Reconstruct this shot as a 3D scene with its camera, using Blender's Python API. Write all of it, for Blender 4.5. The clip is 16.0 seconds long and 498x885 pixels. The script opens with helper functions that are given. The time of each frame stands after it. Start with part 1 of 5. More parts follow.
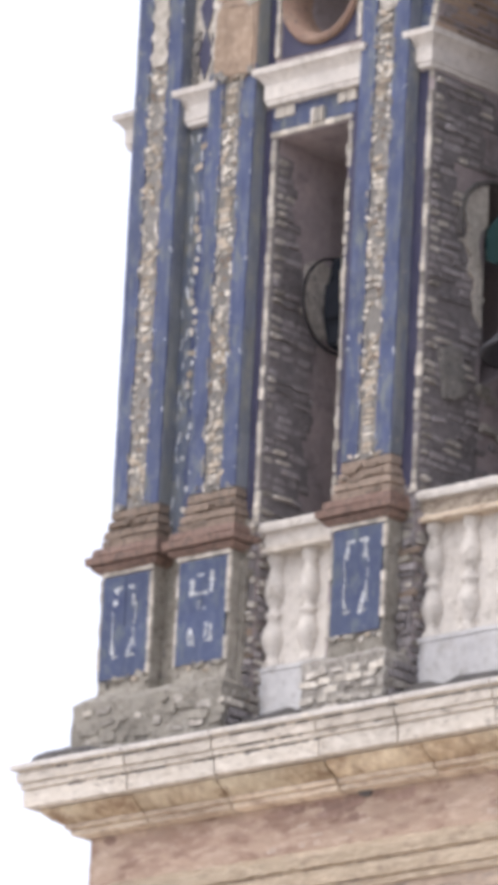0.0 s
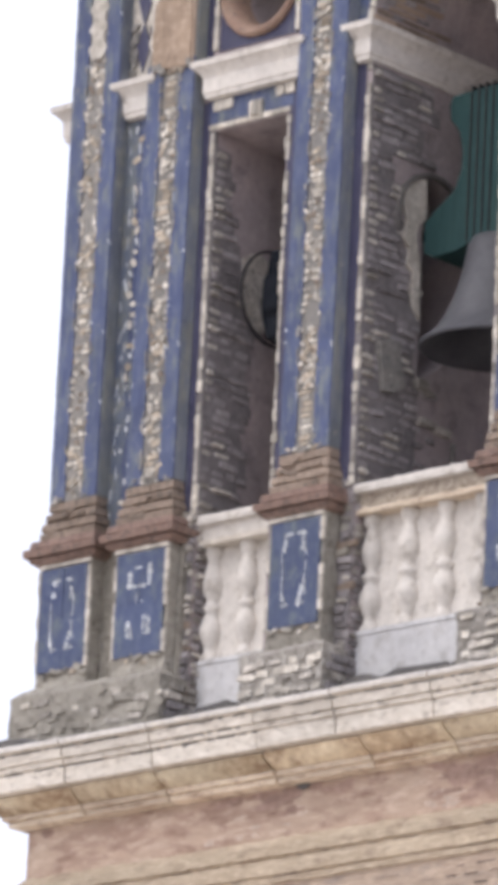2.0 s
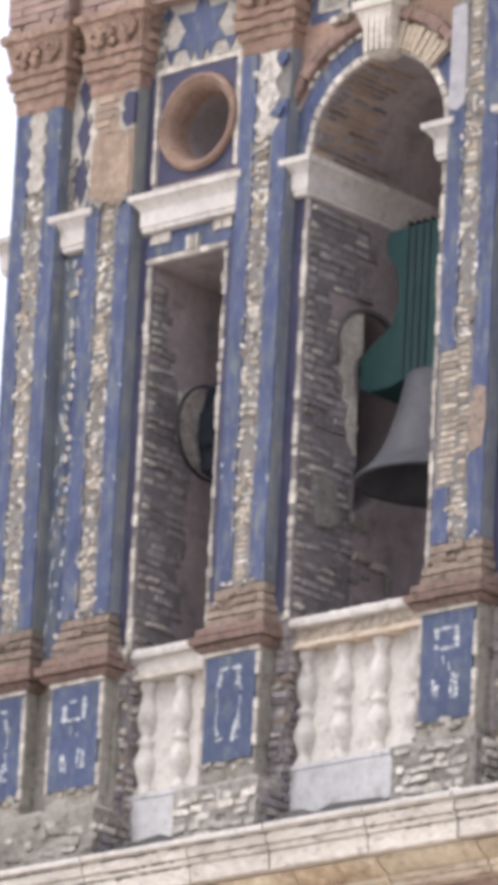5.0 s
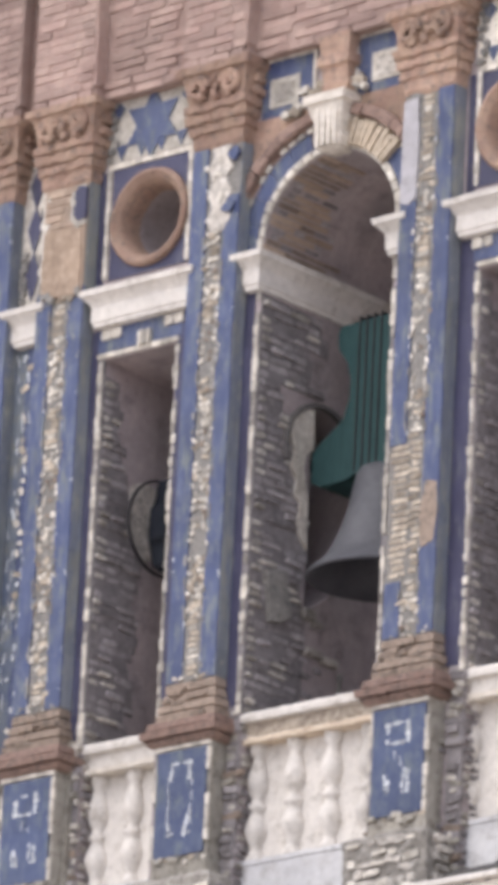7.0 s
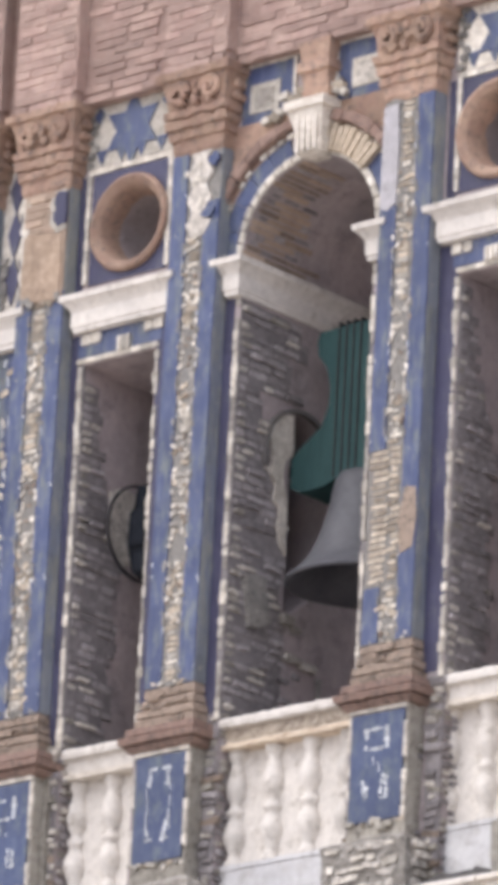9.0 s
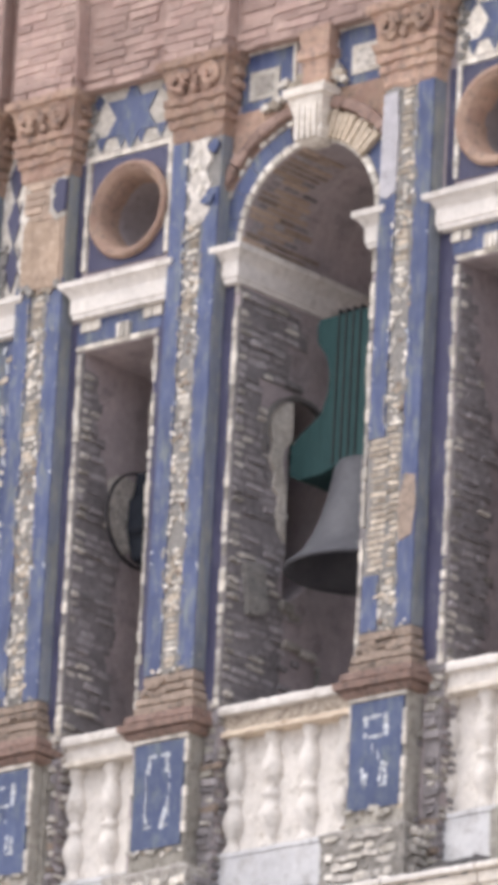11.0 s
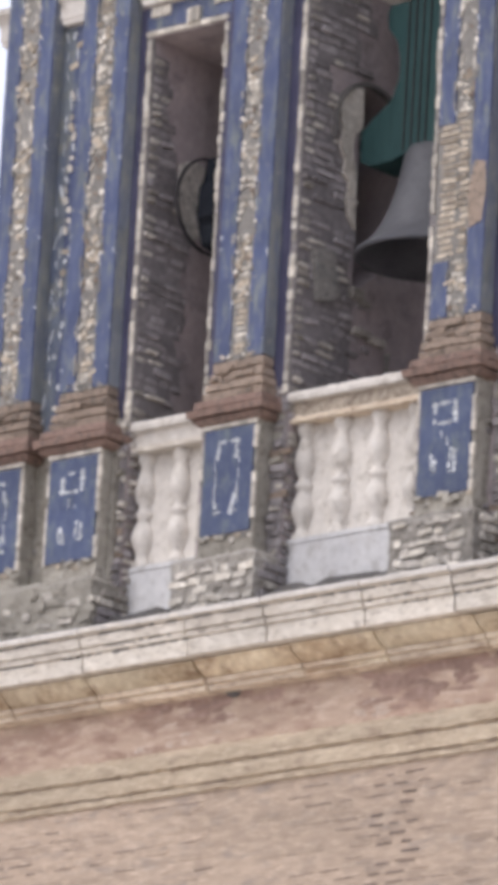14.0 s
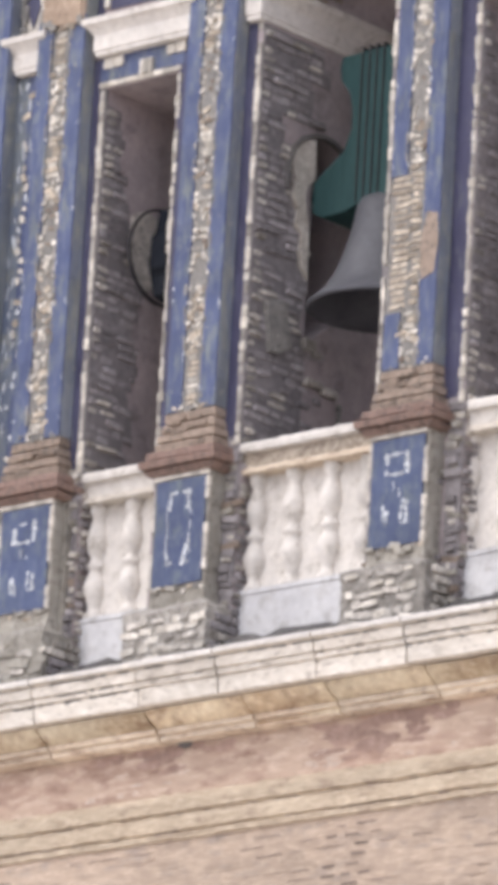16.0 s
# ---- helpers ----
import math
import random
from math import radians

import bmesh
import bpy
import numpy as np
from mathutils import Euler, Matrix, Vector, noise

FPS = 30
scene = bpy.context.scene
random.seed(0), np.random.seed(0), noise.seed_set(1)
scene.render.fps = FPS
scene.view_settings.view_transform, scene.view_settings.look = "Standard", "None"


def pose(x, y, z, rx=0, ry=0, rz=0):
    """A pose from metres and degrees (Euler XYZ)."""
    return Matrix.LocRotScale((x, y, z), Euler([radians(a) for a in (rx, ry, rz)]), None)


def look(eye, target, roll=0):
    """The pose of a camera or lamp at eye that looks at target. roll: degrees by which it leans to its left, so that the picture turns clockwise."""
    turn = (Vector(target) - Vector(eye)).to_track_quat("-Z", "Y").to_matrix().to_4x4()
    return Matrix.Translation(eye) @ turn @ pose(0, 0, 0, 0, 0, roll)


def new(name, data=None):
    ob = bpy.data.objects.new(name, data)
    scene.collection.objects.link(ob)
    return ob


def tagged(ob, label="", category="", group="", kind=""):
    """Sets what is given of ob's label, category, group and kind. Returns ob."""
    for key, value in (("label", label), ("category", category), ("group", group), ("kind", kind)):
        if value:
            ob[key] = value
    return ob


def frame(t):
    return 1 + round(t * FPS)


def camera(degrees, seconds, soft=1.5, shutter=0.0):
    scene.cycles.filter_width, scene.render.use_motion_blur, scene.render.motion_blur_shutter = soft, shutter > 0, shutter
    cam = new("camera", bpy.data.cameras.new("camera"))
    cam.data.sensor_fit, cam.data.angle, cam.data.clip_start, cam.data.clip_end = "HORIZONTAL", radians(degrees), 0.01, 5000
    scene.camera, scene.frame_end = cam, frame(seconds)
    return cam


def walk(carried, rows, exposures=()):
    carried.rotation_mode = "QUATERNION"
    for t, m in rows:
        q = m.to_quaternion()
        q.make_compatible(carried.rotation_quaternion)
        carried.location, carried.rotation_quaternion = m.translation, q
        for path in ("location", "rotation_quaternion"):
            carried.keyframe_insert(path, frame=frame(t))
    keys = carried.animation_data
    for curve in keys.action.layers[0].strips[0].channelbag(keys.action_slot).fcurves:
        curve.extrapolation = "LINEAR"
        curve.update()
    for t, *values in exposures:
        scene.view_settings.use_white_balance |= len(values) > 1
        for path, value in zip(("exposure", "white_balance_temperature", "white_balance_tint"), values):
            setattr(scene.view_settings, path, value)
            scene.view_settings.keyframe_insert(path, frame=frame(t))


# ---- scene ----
# A bell stage with blue tiled pilasters, seen through a long lens from the street.
cam = camera(3.827, 16.0, soft=8.2)
EYE = (27.291, -30.363, 1.6)
# seconds, yaw, pitch, roll: the camera stands still and turns
ROWS = [
    (0.0, 43.4419, 16.5732, 2.900),
    (0.5, 43.1653, 16.5475, 2.872),
    (1.0, 42.9999, 16.5673, 2.825),
    (1.5, 42.9764, 16.5566, 2.791),
    (2.0, 42.9420, 16.5415, 2.810),
    (2.5, 42.9269, 16.6143, 2.826),
    (3.0, 42.9336, 16.7436, 2.846),
    (3.5, 42.9226, 16.8529, 2.881),
    (4.0, 42.8291, 16.9707, 2.901),
    (4.5, 42.6575, 17.2707, 2.988),
    (5.0, 42.4806, 17.5988, 2.979),
    (5.2, 42.4016, 17.6233, 2.970),
    (7.3, 42.1150, 18.3907, 2.854),
    (7.5, 42.0920, 18.3784, 2.886),
    (8.0, 42.0436, 18.3879, 2.900),
    (8.5, 42.0003, 18.4161, 2.916),
    (10.8, 41.8701, 18.2834, 2.933),
    (11.0, 41.9500, 18.3000, 2.980),
    (11.4, 42.3661, 18.0864, 3.334),
    (11.5, 42.4574, 17.8076, 3.317),
    (11.6, 42.5189, 17.3335, 3.365),
    (11.7, 42.5600, 16.9063, 3.317),
    (11.8, 42.5828, 16.5923, 3.365),
    (12.0, 42.6084, 16.2439, 3.341),
    (12.5, 42.6093, 15.8407, 3.308),
    (13.0, 42.5627, 15.7570, 3.328),
    (13.5, 42.5443, 15.8115, 3.307),
    (14.0, 42.3733, 15.8601, 3.305),
    (14.5, 42.2350, 15.9015, 3.302),
    (15.0, 42.1973, 16.0914, 3.328),
    (15.5, 42.1689, 16.2447, 3.318),
    (16.0, 42.0124, 16.2734, 3.286),
]
walk(cam, [(t, pose(*EYE) @ pose(0, 0, 0, 0, 0, yaw) @ pose(0, 0, 0, 90 + pitch) @ pose(0, 0, 0, 0, 0, roll)) for t, yaw, pitch, roll in ROWS], exposures=((0.0, 0.33), (0.5, 0.29), (1.0, 0.28), (2.0, 0.27), (3.5, 0.33), (5.0, 0.4), (8.0, 0.49), (11.0, 0.57), (11.5, 0.53), (12.0, 0.33), (12.5, 0.22), (13.0, 0.2), (14.0, 0.21), (14.5, 0.24), (15.1, 0.26), (15.6, 0.26), (16.0, 0.54)))

# ---- light: a bright, hazy sky and a soft sun ----
SUN_EL, SUN_AZ = radians(52), radians(200)
world = bpy.data.worlds.new("sky")
scene.world = world
world.use_nodes = True
wn = world.node_tree.nodes
sky = wn.new("ShaderNodeTexSky")
sky.sky_type, sky.sun_disc, sky.sun_elevation, sky.sun_rotation = "NISHITA", False, SUN_EL, SUN_AZ
sky.dust_density, sky.air_density, sky.ozone_density = 6.0, 1.2, 1.0
haze = wn.new("ShaderNodeMix")          # thin white cloud over the blue
haze.data_type = "RGBA"
haze.inputs[0].default_value = 0.8
haze.inputs[7].default_value = (6.5, 6.65, 7.85, 1)
world.node_tree.links.new(sky.outputs[0], haze.inputs[6])
world.node_tree.links.new(haze.outputs[2], wn["Background"].inputs[0])
wn["Background"].inputs[1].default_value = 0.158
sun_data = bpy.data.lights.new("sun", "SUN")
sun_data.energy, sun_data.angle, sun_data.color = 0.76, radians(40), (1.0, 0.95, 0.915)
sun = new("sun", sun_data)
sun_from = Vector((math.sin(SUN_AZ) * math.cos(SUN_EL), math.cos(SUN_AZ) * math.cos(SUN_EL), math.sin(SUN_EL)))
sun.matrix_world = look(sun_from * 60, (0, 0, 0))

RNG = random.Random(7)


# ---- materials ----
def mat(name, tones, rough=0.85, coarse=2.0, fine=22.0, bump=0.4, vary=0.18, grime=None, grime_at=0.6, stretch=(1, 1, 1), metal=0.0, spec=0.3, blotch=0.13, spots=None):
    """Two tones in uneven clouds, a fine grain, a value that differs from piece to piece, and stains."""
    m = bpy.data.materials.new(name)
    m.use_nodes = True
    nt = m.node_tree
    n, l = nt.nodes, nt.links
    b = n["Principled BSDF"]
    geo = n.new("ShaderNodeNewGeometry")
    mp = n.new("ShaderNodeMapping")
    mp.inputs["Scale"].default_value = stretch
    l.new(geo.outputs["Position"], mp.inputs["Vector"])

    def cloud(scale, detail=5.0, rough_=0.6):
        t = n.new("ShaderNodeTexNoise")
        t.inputs["Scale"].default_value, t.inputs["Detail"].default_value, t.inputs["Roughness"].default_value = scale, detail, rough_
        l.new(mp.outputs[0], t.inputs["Vector"])
        return t

    def ramp(src, lo, hi):
        r = n.new("ShaderNodeMapRange")
        r.inputs["From Min"].default_value, r.inputs["From Max"].default_value = lo, hi
        l.new(src, r.inputs["Value"])
        return r.outputs[0]

    def mix(fac, a, b_, kind="MIX"):
        x = n.new("ShaderNodeMix")
        x.data_type, x.blend_type = "RGBA", kind
        for sock, v in ((x.inputs[0], fac), (x.inputs[6], a), (x.inputs[7], b_)):
            if isinstance(v, (int, float)):
                sock.default_value = v
            elif isinstance(v, tuple):
                sock.default_value = (*v, 1)
            else:
                l.new(v, sock)
        return x.outputs[2]

    big, small = cloud(coarse), cloud(fine, 8.0, 0.7)
    col = mix(ramp(big.outputs[0], 0.35, 0.65), tones[0], tones[1])
    if len(tones) > 2:
        col = mix(ramp(small.outputs[0], 0.5, 0.72), col, tones[2])
    if grime:
        g = cloud(coarse * 2.7, 9.0, 0.75)
        col = mix(ramp(g.outputs[0], grime_at - 0.06, grime_at + 0.08), col, grime)
    if spots:
        g = n.new("ShaderNodeTexNoise")
        g.inputs["Scale"].default_value, g.inputs["Detail"].default_value, g.inputs["Roughness"].default_value = 17.0, 6.0, 0.7
        l.new(geo.outputs["Position"], g.inputs["Vector"])
        col = mix(ramp(g.outputs[0], spots[1], spots[1] + 0.07), col, spots[0])
    info = n.new("ShaderNodeObjectInfo")
    hsv = n.new("ShaderNodeHueSaturation")
    vr = n.new("ShaderNodeMapRange")
    vr.inputs["To Min"].default_value, vr.inputs["To Max"].default_value = 1 - vary, 1 + vary
    l.new(info.outputs["Random"], vr.inputs["Value"])
    grain = n.new("ShaderNodeMath")
    grain.operation = "MULTIPLY"
    gr = n.new("ShaderNodeMapRange")
    gr.inputs["From Min"].default_value, gr.inputs["From Max"].default_value = 0.3, 0.7
    gr.inputs["To Min"].default_value, gr.inputs["To Max"].default_value = 0.86, 1.12
    l.new(small.outputs[0], gr.inputs["Value"])
    wide = cloud(coarse * 0.3, 4.0, 0.65)
    wr = n.new("ShaderNodeMapRange")
    wr.inputs["From Min"].default_value, wr.inputs["From Max"].default_value = 0.3, 0.7
    wr.inputs["To Min"].default_value, wr.inputs["To Max"].default_value = 1 - blotch, 1 + blotch
    l.new(wide.outputs[0], wr.inputs["Value"])
    both = n.new("ShaderNodeMath")
    both.operation = "MULTIPLY"
    l.new(vr.outputs[0], both.inputs[0])
    l.new(wr.outputs[0], both.inputs[1])
    l.new(both.outputs[0], grain.inputs[0])
    l.new(gr.outputs[0], grain.inputs[1])
    l.new(grain.outputs[0], hsv.inputs["Value"])
    l.new(col, hsv.inputs["Color"])
    l.new(hsv.outputs[0], b.inputs["Base Color"])
    b.inputs["Roughness"].default_value, b.inputs["Metallic"].default_value = rough, metal
    b.inputs["Specular IOR Level"].default_value = spec
    bp = n.new("ShaderNodeBump")
    bp.inputs["Strength"].default_value, bp.inputs["Distance"].default_value = bump, 0.02
    l.new(small.outputs[0], bp.inputs["Height"])
    l.new(bp.outputs[0], b.inputs["Normal"])
    return m


TILE = mat("blue_glazed_tile", ((0.052, 0.07, 0.157), (0.077, 0.098, 0.184), (0.109, 0.126, 0.18)), rough=0.42, coarse=5.0, fine=24, bump=0.2, vary=0.07, grime=(0.165, 0.185, 0.185), grime_at=0.56, spec=0.4, stretch=(1, 1, 0.3), blotch=0.22, spots=((0.235, 0.235, 0.215), 0.62))
DEEP = mat("deep_blue_tile", ((0.046, 0.063, 0.138), (0.068, 0.09, 0.165), (0.095, 0.115, 0.16)), rough=0.42, coarse=5.0, fine=24, bump=0.2, vary=0.06, grime=(0.125, 0.15, 0.17), grime_at=0.57, spec=0.4, stretch=(1, 1, 0.5), blotch=0.18, spots=((0.2, 0.22, 0.23), 0.63))
SLAB = mat("pale_marble", ((0.67, 0.665, 0.655), (0.59, 0.585, 0.585)), rough=0.8, coarse=4, bump=0.25, vary=0.05, grime=(0.47, 0.455, 0.44), grime_at=0.57, spec=0.2)
LEDGE = mat("black_crust_and_shade", ((0.1, 0.095, 0.095), (0.15, 0.14, 0.13)), coarse=8, bump=0.7)
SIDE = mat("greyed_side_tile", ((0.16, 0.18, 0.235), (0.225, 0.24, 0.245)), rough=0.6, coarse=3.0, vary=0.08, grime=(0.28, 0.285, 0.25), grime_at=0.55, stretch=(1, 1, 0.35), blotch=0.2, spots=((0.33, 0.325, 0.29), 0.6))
NAVY = mat("navy_glazed_tile", ((0.055, 0.054, 0.098), (0.075, 0.075, 0.125)), rough=0.45, coarse=4.0, bump=0.15, vary=0.08, grime=(0.125, 0.13, 0.15), grime_at=0.6, stretch=(1, 1, 0.35))
TILE_GREY = mat("weathered_blue_tile", ((0.15, 0.17, 0.19), (0.1, 0.122, 0.18)), rough=0.5, coarse=3.0, vary=0.1, grime=(0.2, 0.205, 0.18), grime_at=0.55)
CREAM = mat("lime_mortar", ((0.68, 0.635, 0.555), (0.5, 0.455, 0.385), (0.78, 0.745, 0.68)), coarse=18, bump=0.7, vary=0.3, grime=(0.27, 0.24, 0.205), grime_at=0.6)
CHIPTAN = mat("tan_brick_chip", ((0.5, 0.435, 0.345), (0.38, 0.315, 0.245), (0.61, 0.55, 0.455)), coarse=16, bump=0.7, vary=0.36, grime=(0.21, 0.175, 0.145), grime_at=0.58)
GREYMORTAR = mat("grey_bedding_mortar", ((0.25, 0.24, 0.225), (0.32, 0.3, 0.27), (0.19, 0.18, 0.17)), coarse=14, fine=30, bump=0.8, grime=(0.13, 0.13, 0.13), grime_at=0.56, spots=((0.46, 0.43, 0.37), 0.6))
LICHEN = mat("lichened_mortar", ((0.36, 0.335, 0.285), (0.43, 0.4, 0.345), (0.26, 0.24, 0.205)), coarse=7, bump=0.8, grime=(0.2, 0.18, 0.155), grime_at=0.56, blotch=0.2, spots=((0.52, 0.5, 0.45), 0.62))
BRICK = mat("tan_brick", ((0.4, 0.3, 0.23), (0.46, 0.36, 0.275), (0.33, 0.25, 0.2)), coarse=6, bump=0.6, vary=0.22, grime=(0.25, 0.2, 0.165), grime_at=0.6)
TERRA = mat("terracotta", ((0.36, 0.235, 0.18), (0.43, 0.305, 0.225), (0.27, 0.175, 0.145)), coarse=7, bump=0.8, vary=0.2, grime=(0.19, 0.15, 0.13), grime_at=0.57, blotch=0.2)
REDBRICK = mat("rose_brick", ((0.36, 0.25, 0.215), (0.44, 0.325, 0.275), (0.31, 0.205, 0.175)), coarse=5, bump=0.6, vary=0.2, grime=(0.26, 0.19, 0.17), grime_at=0.6, blotch=0.16)
DARKBRICK = mat("sooty_brick", ((0.262, 0.24, 0.24), (0.33, 0.302, 0.302), (0.4, 0.372, 0.37)), coarse=12, bump=0.8, vary=0.3, grime=(0.155, 0.145, 0.148), grime_at=0.58, blotch=0.2)
PLASTER = mat("sooty_rose_plaster", ((0.405, 0.343, 0.335), (0.31, 0.272, 0.272)), coarse=2.2, bump=0.4, grime=(0.23, 0.2, 0.202), grime_at=0.57, blotch=0.2)
GREYBRICK = mat("lime_smeared_brick", ((0.52, 0.48, 0.425), (0.37, 0.34, 0.3), (0.68, 0.645, 0.59)), coarse=12, bump=0.8, vary=0.38, grime=(0.2, 0.185, 0.16), grime_at=0.57)
WHITE = mat("white_marble", ((0.72, 0.68, 0.622), (0.645, 0.608, 0.56)), rough=0.85, coarse=3, bump=0.25, vary=0.05, grime=(0.43, 0.39, 0.34), grime_at=0.59, spec=0.15, spots=((0.5, 0.46, 0.41), 0.64))
STONE = mat("cream_limestone", ((0.735, 0.682, 0.6), (0.66, 0.6, 0.515), (0.775, 0.73, 0.66)), coarse=6, bump=0.4, vary=0.08, grime=(0.34, 0.295, 0.25), grime_at=0.59, stretch=(0.6, 1, 1.6), spots=((0.48, 0.42, 0.35), 0.64))
OCHRE = mat("ochre_limestone", ((0.82, 0.715, 0.525), (0.57, 0.43, 0.28), (0.85, 0.765, 0.6)), coarse=1.7, bump=0.5, vary=0.24, grime=(0.37, 0.255, 0.165), grime_at=0.54, blotch=0.22, spots=((0.34, 0.22, 0.14), 0.63))
COAT = mat("rose_lime_coat", ((0.575, 0.445, 0.345), (0.445, 0.31, 0.24), (0.66, 0.55, 0.45)), coarse=2.2, fine=9, bump=0.45, vary=0.08, grime=(0.32, 0.21, 0.165), grime_at=0.57, stretch=(0.7, 1, 2.2), blotch=0.2)
RAIL = mat("stained_limestone", ((0.47, 0.41, 0.335), (0.36, 0.305, 0.245), (0.56, 0.5, 0.42)), coarse=9, bump=0.6, grime=(0.22, 0.18, 0.145), grime_at=0.54)
# darker plaster for the deep recesses, their shade put into the colour
RECESS_SHADE = mat("recess_shade_plaster", ((0.24, 0.21, 0.21), (0.3, 0.265, 0.26)), coarse=3, bump=0.4, grime=(0.17, 0.15, 0.15), grime_at=0.6)
SHAFT = mat("limewashed_brick", ((0.5, 0.392, 0.303), (0.425, 0.333, 0.26), (0.56, 0.457, 0.36)), coarse=2.4, bump=0.5, vary=0.1, grime=(0.36, 0.3, 0.255), grime_at=0.58, stretch=(0.5, 1, 1.8))
COURSE = mat("ochre_string_stone", ((0.55, 0.46, 0.345), (0.44, 0.355, 0.26), (0.62, 0.54, 0.42)), coarse=4, bump=0.5, vary=0.1, grime=(0.34, 0.265, 0.2), grime_at=0.57, stretch=(0.5, 1, 2))
OLDBRICK = mat("weathered_brown_brick", ((0.27, 0.21, 0.165), (0.34, 0.265, 0.21), (0.2, 0.155, 0.125)), coarse=9, bump=0.8, vary=0.25, grime=(0.14, 0.12, 0.1), grime_at=0.55)
RUSTBRICK = mat("rusty_brick", ((0.28, 0.185, 0.15), (0.35, 0.245, 0.2), (0.22, 0.15, 0.125)), coarse=9, bump=0.8, vary=0.15, grime=(0.15, 0.115, 0.1), grime_at=0.55)
SOOT = mat("sooty_mortar", ((0.225, 0.206, 0.208), (0.285, 0.262, 0.262)), coarse=7, bump=0.6, grime=(0.155, 0.143, 0.146), grime_at=0.58)
WORN = mat("worn_glaze", ((0.6, 0.62, 0.615), (0.42, 0.45, 0.49), (0.74, 0.735, 0.7)), rough=0.6, coarse=30, bump=0.5, vary=0.3, grime=(0.2, 0.22, 0.28), grime_at=0.555)
FLAKE = mat("pale_lime_coat", ((0.6, 0.5, 0.42), (0.53, 0.425, 0.35), (0.66, 0.57, 0.49)), coarse=6, bump=0.4, vary=0.1, grime=(0.42, 0.32, 0.26), grime_at=0.58)
TANCOAT = mat("smooth_tan_coat", ((0.41, 0.31, 0.23), (0.35, 0.262, 0.19), (0.47, 0.37, 0.285)), coarse=6, bump=0.4, vary=0.1, grime=(0.27, 0.2, 0.15), grime_at=0.57, blotch=0.2)
BARE = mat("bared_brick", ((0.38, 0.265, 0.215), (0.33, 0.225, 0.185), (0.45, 0.33, 0.275)), coarse=5, bump=0.5, vary=0.14)
JOINT = mat("open_joint_mortar", ((0.37, 0.295, 0.24), (0.29, 0.23, 0.19)), coarse=9, bump=0.6, vary=0.25)
LILAC = mat("pale_smooth_plaster", ((0.47, 0.455, 0.47), (0.4, 0.385, 0.395)), coarse=6, bump=0.3, vary=0.06, grime=(0.3, 0.285, 0.28), grime_at=0.58)
BUFF = mat("buff_stone", ((0.56, 0.47, 0.36), (0.47, 0.385, 0.285), (0.63, 0.55, 0.44)), coarse=9, bump=0.5, vary=0.16, grime=(0.3, 0.245, 0.19), grime_at=0.57)
SLATE = mat("slate_painted_wood", ((0.02, 0.023, 0.03), (0.03, 0.034, 0.042)), rough=0.9, coarse=6, bump=0.2, spec=0.05)
GAP = mat("empty_joint", ((0.25, 0.195, 0.165), (0.19, 0.15, 0.125)), coarse=9, bump=0.5, vary=0.3)
FILLET = mat("cream_fillet", ((0.8, 0.69, 0.54), (0.68, 0.55, 0.42), (0.84, 0.75, 0.62)), coarse=5, bump=0.4, vary=0.12, grime=(0.36, 0.25, 0.175), grime_at=0.57, stretch=(0.5, 1, 2))
BRONZE = mat("grey_bronze", ((0.11, 0.112, 0.126), (0.145, 0.147, 0.16)), rough=0.65, coarse=5, bump=0.15, metal=0.2)
GREEN = mat("green_painted_wood", ((0.02, 0.052, 0.053), (0.027, 0.064, 0.063)), rough=0.65, coarse=6, bump=0.2, stretch=(6, 6, 1), spec=0.2)
IRON = mat("dark_iron", ((0.026, 0.025, 0.028), (0.04, 0.037, 0.038)), rough=0.8, coarse=8, bump=0.3, metal=0.0, spec=0.15)
EARTH = mat("pale_paving", ((0.42, 0.37, 0.32), (0.5, 0.45, 0.39)), coarse=0.4, fine=6, bump=0.3)


# ---- building helpers ----
def link(name, bm, material, parent=None, label=""):
    me = bpy.data.meshes.new(name)
    bmesh.ops.recalc_face_normals(bm, faces=bm.faces)
    bm.to_mesh(me)
    bm.free()
    me.materials.append(material)
    ob = new(name, me)
    ob.parent = parent
    return tagged(ob, label) if label else ob


part = link


def base(name, at, label, category, group="", kind=""):
    ob = new(name)
    ob.location = at
    ob.empty_display_size = 0.1
    bpy.context.view_layer.update()
    return tagged(ob, label, category, group, kind)


def rough(bm, amp, scale=9.0, seed=0.0):
    for v in bm.verts:
        q = v.co * scale + Vector((seed, seed * 0.7, 0))
        v.co += Vector((noise.noise(q), noise.noise(q + Vector((31, 0, 0))), noise.noise(q + Vector((0, 57, 0))))) * amp


def stack(levels, x0, x1, yf, yb, step=0.07, amp=0.0, seed=0.0, o=(0, 0, 0), scale=9.0):
    """A moulded block: levels of (z, how far the rectangle is set out at the front and the two sides)."""
    bm = bmesh.new()
    rings = []
    nx, ny = max(1, int((x1 - x0) / step)), max(1, int((yb - yf) / step))
    for z, out in levels:
        a, b, f = x0 - out, x1 + out, yf - out
        pts = [(a, yb + (f - yb) * i / ny) for i in range(ny)]
        pts += [(a + (b - a) * i / nx, f) for i in range(nx)]
        pts += [(b, f + (yb - f) * i / ny) for i in range(ny + 1)]
        rings.append([bm.verts.new((x - o[0], y - o[1], z - o[2])) for x, y in pts])
    for r, s in zip(rings, rings[1:]):
        for i in range(len(r)):
            j = (i + 1) % len(r)
            bm.faces.new((r[i], r[j], s[j], s[i]))
    bm.faces.new(rings[0])
    bm.faces.new(rings[-1])
    if amp:
        rough(bm, amp, scale, seed)
    return bm


